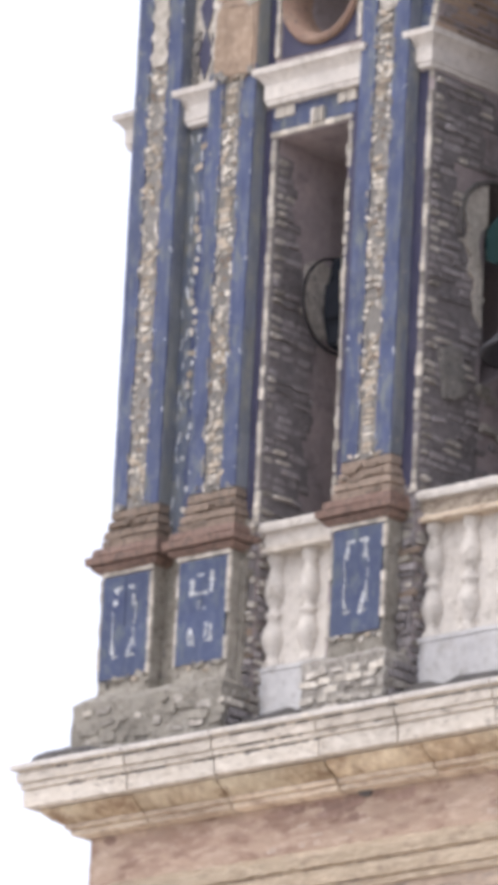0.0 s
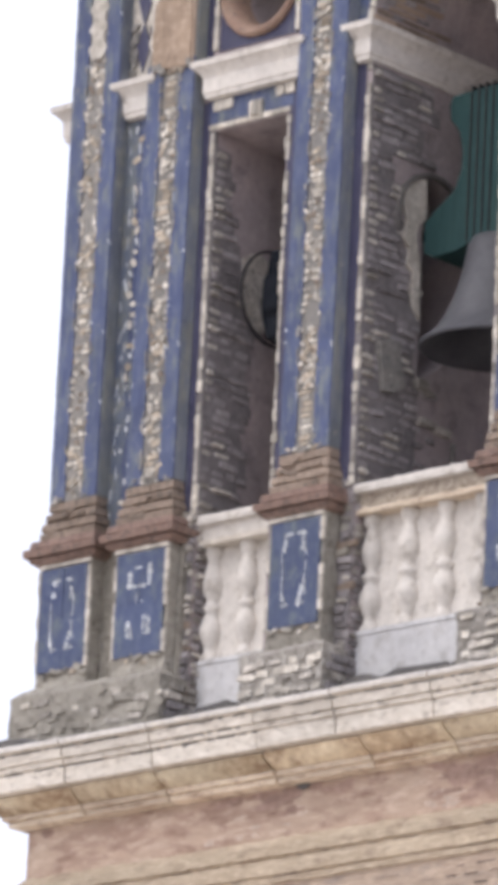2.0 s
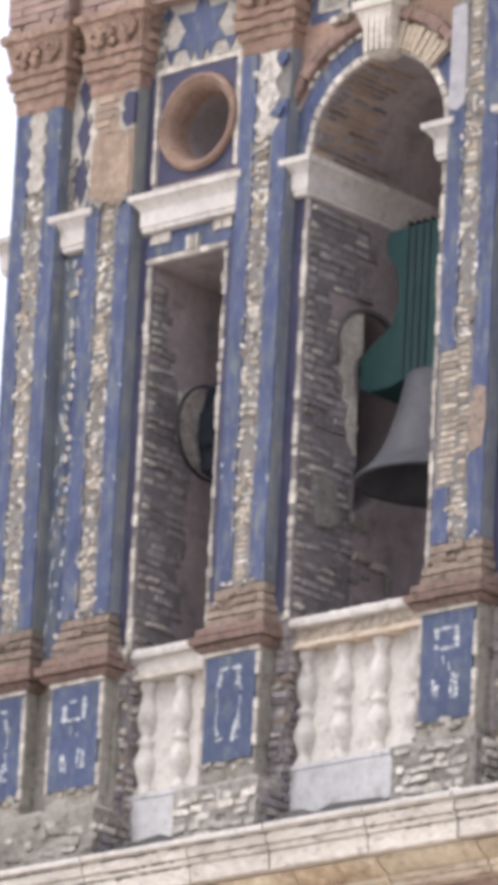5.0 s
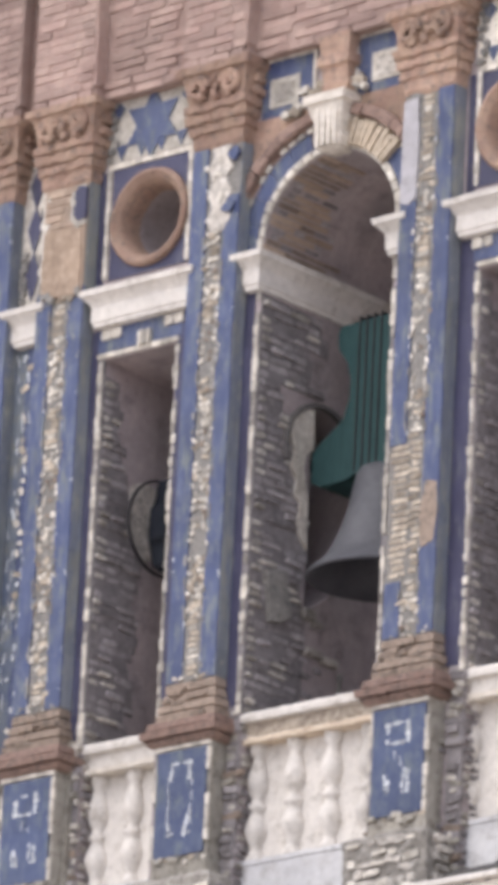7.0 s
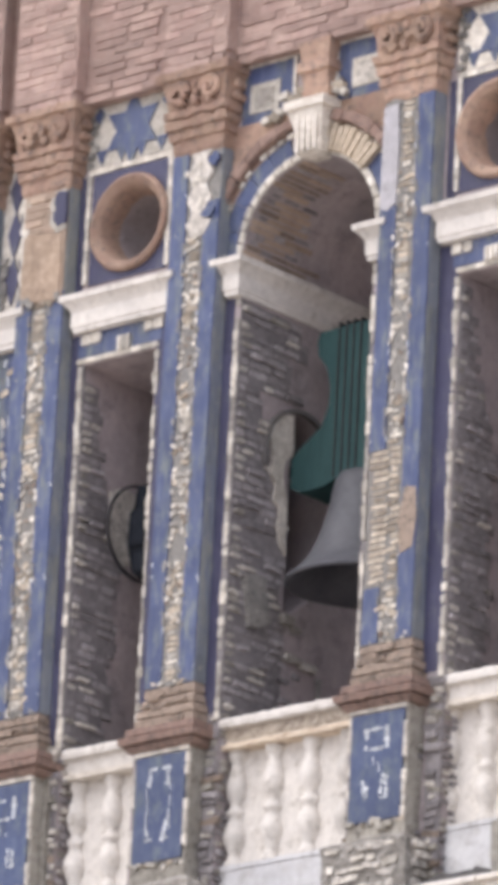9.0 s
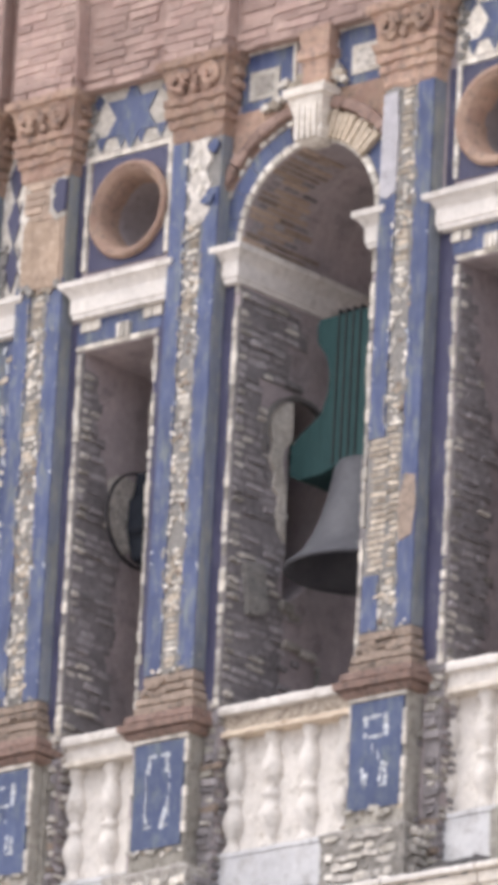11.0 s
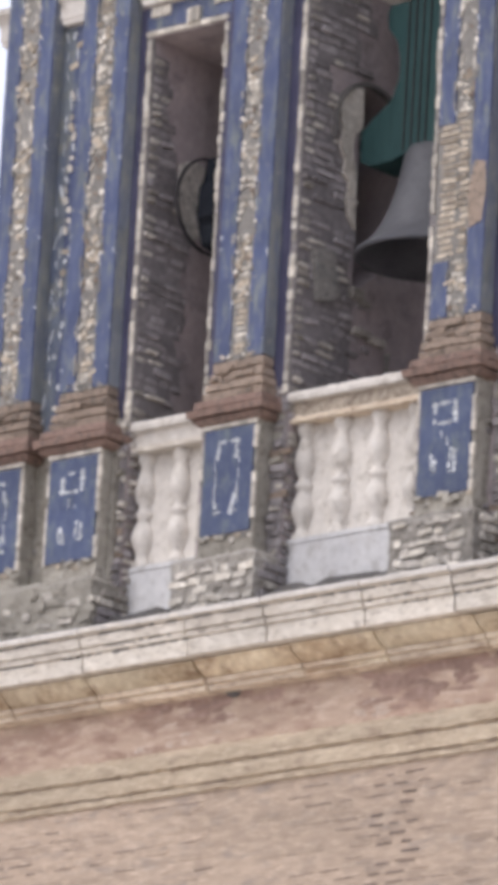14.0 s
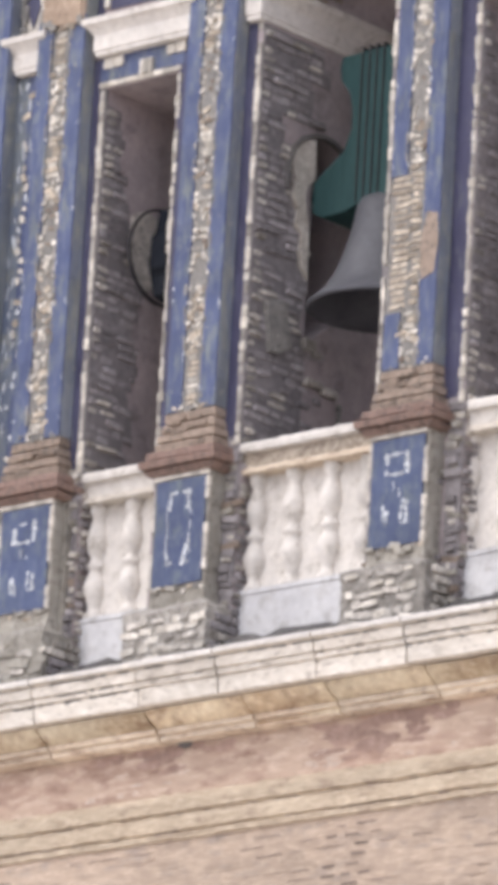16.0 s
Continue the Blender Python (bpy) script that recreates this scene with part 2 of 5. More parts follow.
def fine_levels(levels, dz):
    out = [levels[0]]
    for (za, oa), (zb, ob_) in zip(levels, levels[1:]):
        n = max(1, int(abs(zb - za) / dz))
        out += [(za + (zb - za) * i / n, oa + (ob_ - oa) * i / n) for i in range(1, n + 1)]
    return out


def prism(points, depth, axis="y", at=0.0):
    """A flat outline (in x and z for axis y, in y and z for axis x) pushed back by depth."""
    bm = bmesh.new()
    put = (lambda u, v, d: (u, at + d, v)) if axis == "y" else (lambda u, v, d: (at + d, u, v))
    f = [bm.verts.new(put(u, v, 0)) for u, v in points]
    g = [bm.verts.new(put(u, v, depth)) for u, v in points]
    bm.faces.new(f)
    bm.faces.new(g)
    for i in range(len(f)):
        j = (i + 1) % len(f)
        bm.faces.new((f[i], f[j], g[j], g[i]))
    return bm


def lathe(profile, n=20, squash=1.0):
    """profile: rows of (radius, height)."""
    bm = bmesh.new()
    rings = [[bm.verts.new((r * math.cos(2 * math.pi * k / n), r * squash * math.sin(2 * math.pi * k / n), z)) for k in range(n)] for r, z in profile]
    for r, s in zip(rings, rings[1:]):
        for i in range(n):
            j = (i + 1) % n
            bm.faces.new((r[i], r[j], s[j], s[i]))
    for f in bm.faces:
        f.smooth = True
    return bm


def chip_mesh(name, w, h, d, material, seed, sides=0, wear=0.12, flat=0.0):
    """A worn piece centred at its back: a brick, tile or lump of mortar, its front edges rounded off."""
    r = random.Random(seed)
    bm = bmesh.new()
    if sides:
        ring = [(math.cos(2 * math.pi * k / sides) * w / 2 * r.uniform(0.5, 1.15), math.sin(2 * math.pi * k / sides) * h / 2 * r.uniform(0.6, 1.15)) for k in range(sides)]
    else:
        c = min(w, h) * wear
        ring = []
        for sx, sz in ((-1, -1), (1, -1), (1, 1), (-1, 1)):
            lo = 0.992 if wear < 0.05 else 0.95
            a = (sx * (w / 2 - c * r.uniform(0.3, 1.4)), sz * h / 2 * r.uniform(lo, 1.0))
            b = (sx * w / 2 * r.uniform(lo, 1.0), sz * (h / 2 - c * r.uniform(0.3, 1.4)))
            ring += [b, a] if sx * sz > 0 else [a, b]
    back = [bm.verts.new((x, 0.004, z)) for x, z in ring]
    mid = [bm.verts.new((x, -d * 0.7, z)) for x, z in ring]
    fx, fz = (flat, flat) if flat else ((0.997, 0.997) if wear < 0.05 else (0.93, 0.86))
    front = [bm.verts.new((x * fx, -d * r.uniform(0.9, 1.05), z * fz)) for x, z in ring]
    for p, q in ((back, mid), (mid, front)):
        for i in range(len(p)):
            j = (i + 1) % len(p)
            bm.faces.new((p[i], p[j], q[j], q[i]))
    bm.faces.new(front)
    bmesh.ops.recalc_face_normals(bm, faces=bm.faces)
    me = bpy.data.meshes.new(name)
    bm.to_mesh(me)
    bm.free()
    me.materials.append(material)
    return me


def kit(name, w, h, d, material, n=6, sides=0, wear=0.12, flat=0.0):
    spread = 0.06 if wear < 0.05 else 0.3
    return [chip_mesh(name, w * (1 - spread / 2 + spread * k / n), h, d, material, k * 13 + 5, sides, wear, flat) for k in range(n)]


def piece(name, meshes, parent, at, turn=0.0, tilt=0.0, size=(1, 1, 1)):
    """One piece on a face that looks to -y (turn 90: to +x), lying on it at the given place."""
    ob = new(name, RNG.choice(meshes))
    ob.parent = parent
    m = Matrix.LocRotScale(Vector(at) - parent_at(parent), Euler((0, radians(tilt), radians(turn))), Vector(size))
    ob.matrix_local = m
    return ob


def parent_at(ob):
    p = Vector((0, 0, 0))
    while ob is not None:
        p += ob.location
        ob = ob.parent
    return p


def put(name, bm, material, parent, label=""):
    """A part whose mesh is given in the world's place."""
    bmesh.ops.translate(bm, verts=bm.verts, vec=-parent_at(parent))
    return part(name, bm, material, parent, label)


AXIS = 0.29          # the middle of the tower's face
FACE = 0.10          # the wall between the pilasters
THICK = 1.3
LEFT, RIGHT = -2.54, 3.12

# ---- the setting ----
bm = bmesh.new()
bmesh.ops.create_grid(bm, x_segments=24, y_segments=24, size=2500)
tagged(link("ground", bm, EARTH), "pale paved ground of the square below the tower", "ground", kind="structure")

# the shaft of the tower below the cornice
bm = stack(fine_levels([(0, 0), (11.80, 0)], 0.6), LEFT, RIGHT, -0.01, 5.65, step=0.4)
shaft = tagged(link("wall_shaft", bm, SHAFT), "limewashed brick shaft of the tower under the cornice", "wall", kind="structure")
# frieze of rose plaster and the string courses beneath it
frieze = put("frieze", stack(fine_levels([(11.50, 0.012), (11.79, 0.012)], 0.05), LEFT, RIGHT, -0.01, 5.5, step=0.1, amp=0.006), COAT, shaft, "flaking rose plaster")
bm = stack([(11.235, 0.0), (11.24, 0.02), (11.268, 0.024), (11.274, 0.012), (11.282, 0.012), (11.288, 0.032), (11.37, 0.036), (11.378, 0.02), (11.388, 0.02), (11.396, 0.044), (11.46, 0.048), (11.485, 0.03), (11.515, 0.0)], LEFT, RIGHT, -0.01, 5.5, step=0.05, amp=0.009, scale=16)
string = put("string_course", bm, COURSE, shaft, "worn double string course of ochre stone")

# the wall of the bell stage with its openings
NOP = (-1.45, -0.87)                      # narrow opening
NOP2 = (2 * AXIS + 0.87, 2 * AXIS + 1.45)
ARCH = (-0.22, 0.80)
SPRING, NTOP, SILL = 16.40, 15.95, 12.2
R_ARCH = (ARCH[1] - ARCH[0]) / 2
OC, OC_Z, OC_R = -1.125, 16.79, 0.25


NICHE = (0.60, 0.96, 15.60, 0.52)         # from, to, crown, depth of the recess in the arch's jamb


def wall_layer(y0, y1, niche=0.0):
    bm = bmesh.new()
    x0, x1, top = LEFT + 0.02, RIGHT - 0.02, 19.2
    out = [(x0, SILL)]
    for a, b, kind in ((*NOP, "flat"), (*ARCH, "arch"), (*NOP2, "flat")):
        if kind == "flat":
            out += [(a, SILL), (a, NTOP), (b, NTOP)]
        else:
            c = (a + b) / 2
            out += [(a - niche, SILL), (a - niche, NICHE[2]), (a, NICHE[2])] if niche else [(a, SILL)]
            out += [(c - R_ARCH * math.cos(math.pi * k / 20), SPRING + R_ARCH * math.sin(math.pi * k / 20)) for k in range(21)]
        out.append((b, SILL))
    out += [(x1, SILL), (x1, top), (x0, top)]
    loops = [out]
    for cx in (OC, 2 * AXIS - OC):
        loops.append([(cx + OC_R * math.cos(2 * math.pi * k / 28), OC_Z + OC_R * math.sin(2 * math.pi * k / 28)) for k in range(28)])
    edges = []
    for loop in loops:
        vs = [bm.verts.new((x, y0, z)) for x, z in loop]
        edges += [bm.edges.new((vs[i], vs[(i + 1) % len(vs)])) for i in range(len(vs))]
    bmesh.ops.triangle_fill(bm, use_beauty=True, use_dissolve=False, edges=edges)
    ext = bmesh.ops.extrude_face_region(bm, geom=bm.faces[:])
    bmesh.ops.translate(bm, verts=[g for g in ext["geom"] if isinstance(g, bmesh.types.BMVert)], vec=(0, y1 - y0, 0))
    return bm


wall = tagged(link("wall_front", wall_layer(FACE, NICHE[0]), PLASTER), "sooty plastered brick wall of the bell stage", "wall", kind="structure")
put("middle_layer", wall_layer(NICHE[0], NICHE[1], NICHE[3]), PLASTER, wall)
put("inner_layer", wall_layer(NICHE[1], THICK), PLASTER, wall)
# arched head of the recess in the jamb
nc, nz, nr = 0.66, 15.27, 0.30
head = [(nc + nr * math.cos(radians(101.5 - 101.5 * k / 12)), nz + nr * math.sin(radians(101.5 - 101.5 * k / 12))) for k in range(13)]
put("recess_head", prism([(NICHE[0], NICHE[2])] + head + [(NICHE[1], NICHE[2])], NICHE[3], axis="x", at=ARCH[0] - NICHE[3]), PLASTER, wall)
# added dark rib that paints the shaded edge round the recess head
rib = [(nc + r * math.cos(radians(a)), nz + r * math.sin(radians(a))) for r, span in ((nr, range(10, 196, 8)), (nr + 0.024, range(194, 9, -8))) for a in span]
bm = prism(rib, 0.04, axis="x", at=ARCH[0])
rough(bm, 0.006, 14)
put("recess_rib", bm, LEDGE, wall, "added dark rib for the shaded edge of the recess")
# back of the recess, coloured dark to stand for its shade
put("recess_back", stack([(SILL, 0.0), (NICHE[2] - 0.02, 0.0)], ARCH[0] - NICHE[3], ARCH[0] - NICHE[3] + 0.008, NICHE[0] + 0.004, NICHE[1] - 0.004, step=1), RECESS_SHADE, wall, "bare wall with shade in its colour")
put("recess_sill", prism([(NICHE[0], SILL), (1.28, SILL), (1.28, 14.75), (1.0, 14.62), (NICHE[0] + 0.1, 14.38), (NICHE[0], 14.32)], NICHE[3] + 0.012, axis="x", at=ARCH[0] - NICHE[3]), PLASTER, wall)
for nm, a, b, c, d in (("wall_left", LEFT + 0.02, LEFT + 1.2, THICK, 5.5), ("wall_right", RIGHT - 1.2, RIGHT - 0.02, THICK, 5.5), ("wall_back", LEFT + 1.2, RIGHT - 1.2, 4.4, 5.5)):
    # unseen openings, added wide to let more light into the chamber
    side = nm != "wall_back"
    mid = (c + d) / 2 if side else (a + b) / 2
    lo, hi = (c, d) if side else (a, b)
    bits = [(lo, mid - 0.95, SILL, 19.2), (mid + 0.95, hi, SILL, 19.2), (mid - 0.95, mid + 0.95, SILL, 13.5), (mid - 0.95, mid + 0.95, 17.5, 19.2)]
    bm = bmesh.new()
    for p0, p1, z0, z1 in bits:
        q0, q1, y0, y1 = (a, b, p0, p1) if side else (p0, p1, c, d)
        vs = [bm.verts.new((x, y, z)) for z in (z0, z1) for x, y in ((q0, y0), (q1, y0), (q1, y1), (q0, y1))]
        for f in ((3, 2, 1, 0), (4, 5, 6, 7), (0, 1, 5, 4), (1, 2, 6, 5), (2, 3, 7, 6), (3, 0, 4, 7)):
            bm.faces.new([vs[i] for i in f])
    tagged(link(nm, bm, PLASTER), "sooty plastered wall of the bell chamber, unseen opening added for light", "wall", kind="structure")
tagged(link("ceiling", stack([(18.4, 0), (18.6, 0)], LEFT + 1.2, RIGHT - 1.2, THICK, 4.4, step=1), PLASTER), "plastered ceiling of the bell chamber", "ceiling", kind="structure")
tagged(link("floor", stack([(11.8, 0), (SILL, 0)], LEFT + 0.02, RIGHT - 0.02, 0.02, 5.5, step=1), GREYMORTAR), "mortar floor of the bell stage", "floor", kind="structure")
tagged(link("roof", stack([(19.2, 0.1), (19.4, 0.2)], LEFT, RIGHT, 0.0, 5.6, step=1), TERRA), "brick slab over the bell stage", "roof", kind="structure")

# ---- the cornice: mitred blocks of limestone ----
cornice = base("cornice", (0, 0, 11.8), "cream limestone cornice with weathered joints and a moulded lip", "cornice", kind="structure")
UPPER = [(-0.3, 12.10), (-0.3, 12.22), (0.30, 12.21), (0.355, 12.206), (0.366, 12.195), (0.366, 12.178), (0.345, 12.172), (0.325, 12.168), (0.326, 12.16), (0.338, 12.156), (0.336, 12.12), (0.332, 12.102), (0.31, 12.098), (0.31, 12.09), (0.32, 12.086), (0.318, 12.066), (0.297, 12.06), (0.297, 12.052), (0.304, 12.048), (0.302, 12.0), (0.3, 11.957), (0.27, 11.952), (0.05, 11.975)]
LOWER = [(-0.2, 11.80), (-0.2, 11.95), (0.235, 11.948), (0.222, 11.925), (0.185, 11.895), (0.135, 11.868), (0.112, 11.864), (0.112, 11.858), (0.12, 11.854), (0.112, 11.836), (0.085, 11.832), (0.085, 11.826), (0.095, 11.822), (0.092, 11.805), (0.06, 11.798), (0.0, 11.795)]

FOOT = [(-0.2, 11.79), (-0.2, 11.866), (0.11, 11.866), (0.126, 11.862), (0.126, 11.845), (0.117, 11.836), (0.092, 11.832), (0.092, 11.826), (0.1, 11.822), (0.098, 11.802), (0.064, 11.794), (0.0, 11.791)]

# whiter strip along the lip, with its highlight painted in
LIP = [(-0.3, 12.17), (-0.3, 12.225), (0.30, 12.215), (0.357, 12.211), (0.37, 12.199), (0.37, 12.177), (0.34, 12.172)]


def cornice_block(profile, xa, xb, seed, lead=False, tail=False):
    bm = bmesh.new()
    n = max(2, int((xb - xa) / 0.08))
    rings = []
    for i in range(n + 1):
        f = i / n
        ring = []
        for out, z in profile:
            a = (LEFT - max(out, 0)) if lead else xa + 0.03 * (12.1 - z)
            b = (RIGHT + max(out, 0)) if tail else xb + 0.03 * (12.1 - z) - 0.014
            ring.append(bm.verts.new((a + (b - a) * f, -0.01 - out, z)))
        rings.append(ring)
    for r, s in zip(rings, rings[1:]):
        for i in range(len(r)):
            j = (i + 1) % len(r)
            bm.faces.new((r[i], r[j], s[j], s[i]))
    bm.faces.new(rings[0])
    bm.faces.new(rings[-1])
    rough(bm, 0.0035, 11.0, seed)
    bmesh.ops.translate(bm, verts=bm.verts, vec=(0, RNG.uniform(-0.006, 0.006), RNG.uniform(-0.003, 0.003)))
    return bm


for nm, prof, cuts, mt in (("lip_block", UPPER, (-2.9, -2.0, -1.31, -0.5, 0.10, 0.83, 1.48, 2.15, 2.8, 3.5), STONE), ("lip_fillet", LIP, (-2.9, -2.0, -1.31, -0.5, 0.10, 0.83, 1.48, 2.15, 2.8, 3.5), WHITE), ("bed_block", LOWER, (-2.7, -2.02, -1.35, -0.52, 0.21, 0.83, 1.55, 2.3, 3.3), OCHRE), ("bed_fillet", FOOT, (-2.7, -2.02, -1.35, -0.52, 0.21, 0.83, 1.55, 2.3, 3.3), FILLET)):
    for k, (xa, xb) in enumerate(zip(cuts, cuts[1:])):
        put(nm, cornice_block(prof, xa, xb, k * 3.1, k == 0, xb == cuts[-1]), mt, cornice)
# the left return of the cornice along the side
for prof, mt in ((UPPER, STONE), (LOWER, OCHRE)):
    bm = bmesh.new()
    rings = [[bm.verts.new((LEFT - out, (-0.01 - max(out, 0)) if k == 0 else 5.6, z)) for out, z in prof] for k in range(2)]
    for i in range(len(prof)):
        j = (i + 1) % len(prof)
        bm.faces.new((rings[0][i], rings[0][j], rings[1][j], rings[1][i]))
    bm.faces.new(rings[1])
    put("side_block", bm, mt, cornice)
# weathered ledge on the corner of the cornice
put("ledge_mortar", stack(fine_levels([(12.19, 0.0), (12.27, -0.02), (12.285, -0.06)], 0.03), LEFT - 0.31, LEFT + 0.3, -0.29, 0.3, step=0.05, amp=0.03), LEDGE, cornice, "dark ledge mortar and painted shadow line")

# dark ridge behind the lip, painted as the shadow gap there
put("ledge_mortar", stack(fine_levels([(12.19, 0.0), (12.225, 0.0), (12.235, -0.03)], 0.02), LEFT + 0.1, RIGHT - 0.1, -0.31, 0.0, step=0.06, amp=0.014, scale=7), LEDGE, cornice, "dark ledge mortar and painted shadow line")

# dark ridges between the plinths, in front of the slabs
for xa, xb in ((-1.44, -0.88), (-0.2, 0.76), (1.42, 2.02)):
    put("ledge_mortar", stack(fine_levels([(12.2, 0.02), (12.34, 0.01), (12.385, -0.02)], 0.03), xa, xb, 0.02, 0.2, step=0.04, amp=0.03, scale=13), LEDGE, cornice, "dark ledge mortar and painted shadow line")
# dark plate on the surface, its colour gives the shade of a hole
put("broken_gap", prism([(-0.44, 11.80), (-0.33, 11.80), (-0.35, 11.765), (-0.39, 11.76), (-0.43, 11.775)], 0.02, at=-0.04), LEDGE, cornice, "dark plate painted as the shade of a gap")

# ---- kits of pieces ----
K_TILE = kit("tile", 0.118, 0.161, 0.009, TILE, 6, wear=0.04)
K_GTILE = kit("tile", 0.118, 0.161, 0.009, TILE_GREY, 3, wear=0.04)
K_PANEL = kit("tile", 0.118, 0.161, 0.009, DEEP, 4, wear=0.04)
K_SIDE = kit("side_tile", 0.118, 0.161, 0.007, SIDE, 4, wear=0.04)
K_STRIP = kit("tile", 0.085, 0.161, 0.008, NAVY, 4, wear=0.04)
K_DISC = kit("medallion", 0.11, 0.1, 0.02, TILE, 4, sides=9, flat=0.96)
K_CHIP = kit("mortar_lump", 0.075, 0.046, 0.009, CREAM, 9, sides=5, flat=0.95) + kit("mortar_lump", 0.075, 0.034, 0.009, CHIPTAN, 6, wear=0.3) + kit("mortar_lump", 0.06, 0.05, 0.008, GREYBRICK, 4, sides=6, flat=0.95)
K_COURSE = kit("brick_end", 0.1, 0.028, 0.009, CHIPTAN, 8, wear=0.35) + kit("brick_end", 0.1, 0.03, 0.009, CREAM, 4, wear=0.35)
K_RUST = kit("mortar_lump", 0.06, 0.034, 0.011, OLDBRICK, 4, sides=6, flat=0.9)
K_FRAY = kit("fray", 0.03, 0.07, 0.004, GREYMORTAR, 6, sides=7, flat=0.9)
K_CRUMB = kit("crumb", 0.038, 0.044, 0.008, CREAM, 6, sides=5, flat=0.93)
K_JAMB = kit("brick", 0.12, 0.045, 0.026, DARKBRICK, 9, wear=0.35)
K_TOOTH = kit("brick", 0.08, 0.04, 0.03, GREYBRICK, 7, wear=0.4)
K_CHIP2 = kit("mortar_lump", 0.08, 0.06, 0.018, GREYMORTAR, 6, sides=5, flat=0.95)
K_EDGE = kit("edging", 0.042, 0.078, 0.014, CREAM, 6, wear=0.25)
K_RIM = kit("edging", 0.04, 0.078, 0.014, CREAM, 4, wear=0.3) + kit("edging", 0.03, 0.078, 0.012, GREYBRICK, 4, wear=0.35)
K_BRICK = kit("brick", 0.14, 0.047, 0.03, DARKBRICK, 9, wear=0.25)
K_TAN = kit("brick", 0.2, 0.047, 0.022, BRICK, 7, wear=0.22)
K_ROSE = kit("brick", 0.262, 0.05, 0.009, REDBRICK, 9, wear=0.22)
K_PALE = kit("brick", 0.26, 0.048, 0.006, SHAFT, 8, wear=0.12)
K_OPEN = kit("brick", 0.2, 0.04, 0.02, OLDBRICK, 6, wear=0.3)
K_LEAF = kit("leaf", 0.085, 0.07, 0.035, TERRA, 6, sides=6, flat=0.6)
K_CREAM = kit("brick", 0.12, 0.04, 0.026, CREAM, 6, wear=0.3)
K_LIME = kit("brick", 0.13, 0.045, 0.035, GREYBRICK, 8, wear=0.3)
K_LICHEN = kit("brick", 0.13, 0.045, 0.035, LICHEN, 6, wear=0.3)

K_CRUST = kit("crust", 0.12, 0.02, 0.007, LEDGE, 8, sides=9, flat=0.9)
K_FLECK = kit("fleck", 0.03, 0.05, 0.005, WORN, 7, sides=5, flat=0.95)
K_MARK = kit("painted_mark", 0.042, 0.05, 0.01, WORN, 7, sides=6, flat=0.95)
K_JOINT = kit("open_joint", 0.12, 0.017, 0.006, JOINT, 6, wear=0.45)
K_GAP = kit("open_joint", 0.12, 0.017, 0.006, GAP, 6, wear=0.45)

# black crust left in the grooves of the cornice
for out, zz, ht, seed in ((0.33, 12.166, 1.0, 2.1), (0.312, 12.094, 1.3, 5.3), (0.299, 12.056, 0.9, 8.7)):
    x = LEFT
    while x < 2.1:
        if noise.noise(Vector((x * 1.7, seed, 0))) + RNG.uniform(-0.3, 0.3) > -0.06:
            piece("crust", K_CRUST, cornice, (x, -0.008 - out, zz - RNG.uniform(0, 0.005)), size=(RNG.uniform(0.4, 1.3), RNG.uniform(0.4, 0.9), ht * RNG.uniform(0.4, 1.9)))
        x += RNG.uniform(0.04, 0.1)

# ---- pilasters ----
W = 0.37
PIL = [("corner", -2.545), ("corner", -1.925), ("inner", -0.71), ("inner", 2 * AXIS + 0.71 - W), ("corner", 2 * AXIS + 1.925 - W), ("corner", 2 * AXIS + 2.545 - W)]
Z_SHAFT, Z_CAP = 13.80, 17.08


def capital(x0, x1, parent, seed):
    lv = [(17.07, 0.0), (17.10, 0.012), (17.17, 0.014), (17.175, 0.03), (17.225, 0.032), (17.23, 0.018), (17.24, 0.045), (17.29, 0.05), (17.295, 0.03), (17.31, 0.06), (17.35, 0.062), (17.36, 0.04), (17.46, 0.055), (17.53, 0.075), (17.54, 0.1), (17.585, 0.105)]
    cap = put("capital", stack(lv, x0, x1, 0.0, 0.16, step=0.022, amp=0.015, seed=seed, scale=19), TERRA, parent, "terracotta capital with worn volutes")
    for cx, s in ((x0 + 0.06, 1), (x1 - 0.06, -1)):
        bm = bmesh.new()
        turns, n, m = 1.6, 26, 6
        rings = []
        for k in range(n):
            f = k / (n - 1)
            a = f * turns * 2 * math.pi
            rad = 0.075 * (1 - 0.72 * f)
            c = Vector((cx + s * rad * math.cos(a), -0.068 - 0.01 * f, 17.45 + rad * math.sin(a)))
            e = Vector((math.cos(a) * s, 0, math.sin(a)))
            rings.append([bm.verts.new(c + (e * math.cos(2 * math.pi * j / m) + Vector((0, 1, 0)) * math.sin(2 * math.pi * j / m)) * 0.02) for j in range(m)])
        for p, q in zip(rings, rings[1:]):
            for i in range(m):
                j = (i + 1) % m
                bm.faces.new((p[i], p[j], q[j], q[i]))
        put("volute", bm, TERRA, cap)
    for k in range(9):
        piece("leaf", K_LEAF, cap, (x0 + 0.04 + (x1 - x0 - 0.08) * (k % 3 + 0.5) / 3 + RNG.uniform(-0.02, 0.02), -0.052, 17.385 + 0.055 * (k // 3)), tilt=RNG.uniform(-40, 40), size=(RNG.uniform(0.6, 1.1), RNG.uniform(0.7, 1.4), RNG.uniform(0.7, 1.2)))
    for k in range(4):
        piece("leaf", K_LEAF, cap, (x1 + 0.05, 0.03 + 0.05 * (k % 2), 17.4 + 0.07 * (k // 2)), turn=90, tilt=RNG.uniform(-40, 40))
    return cap


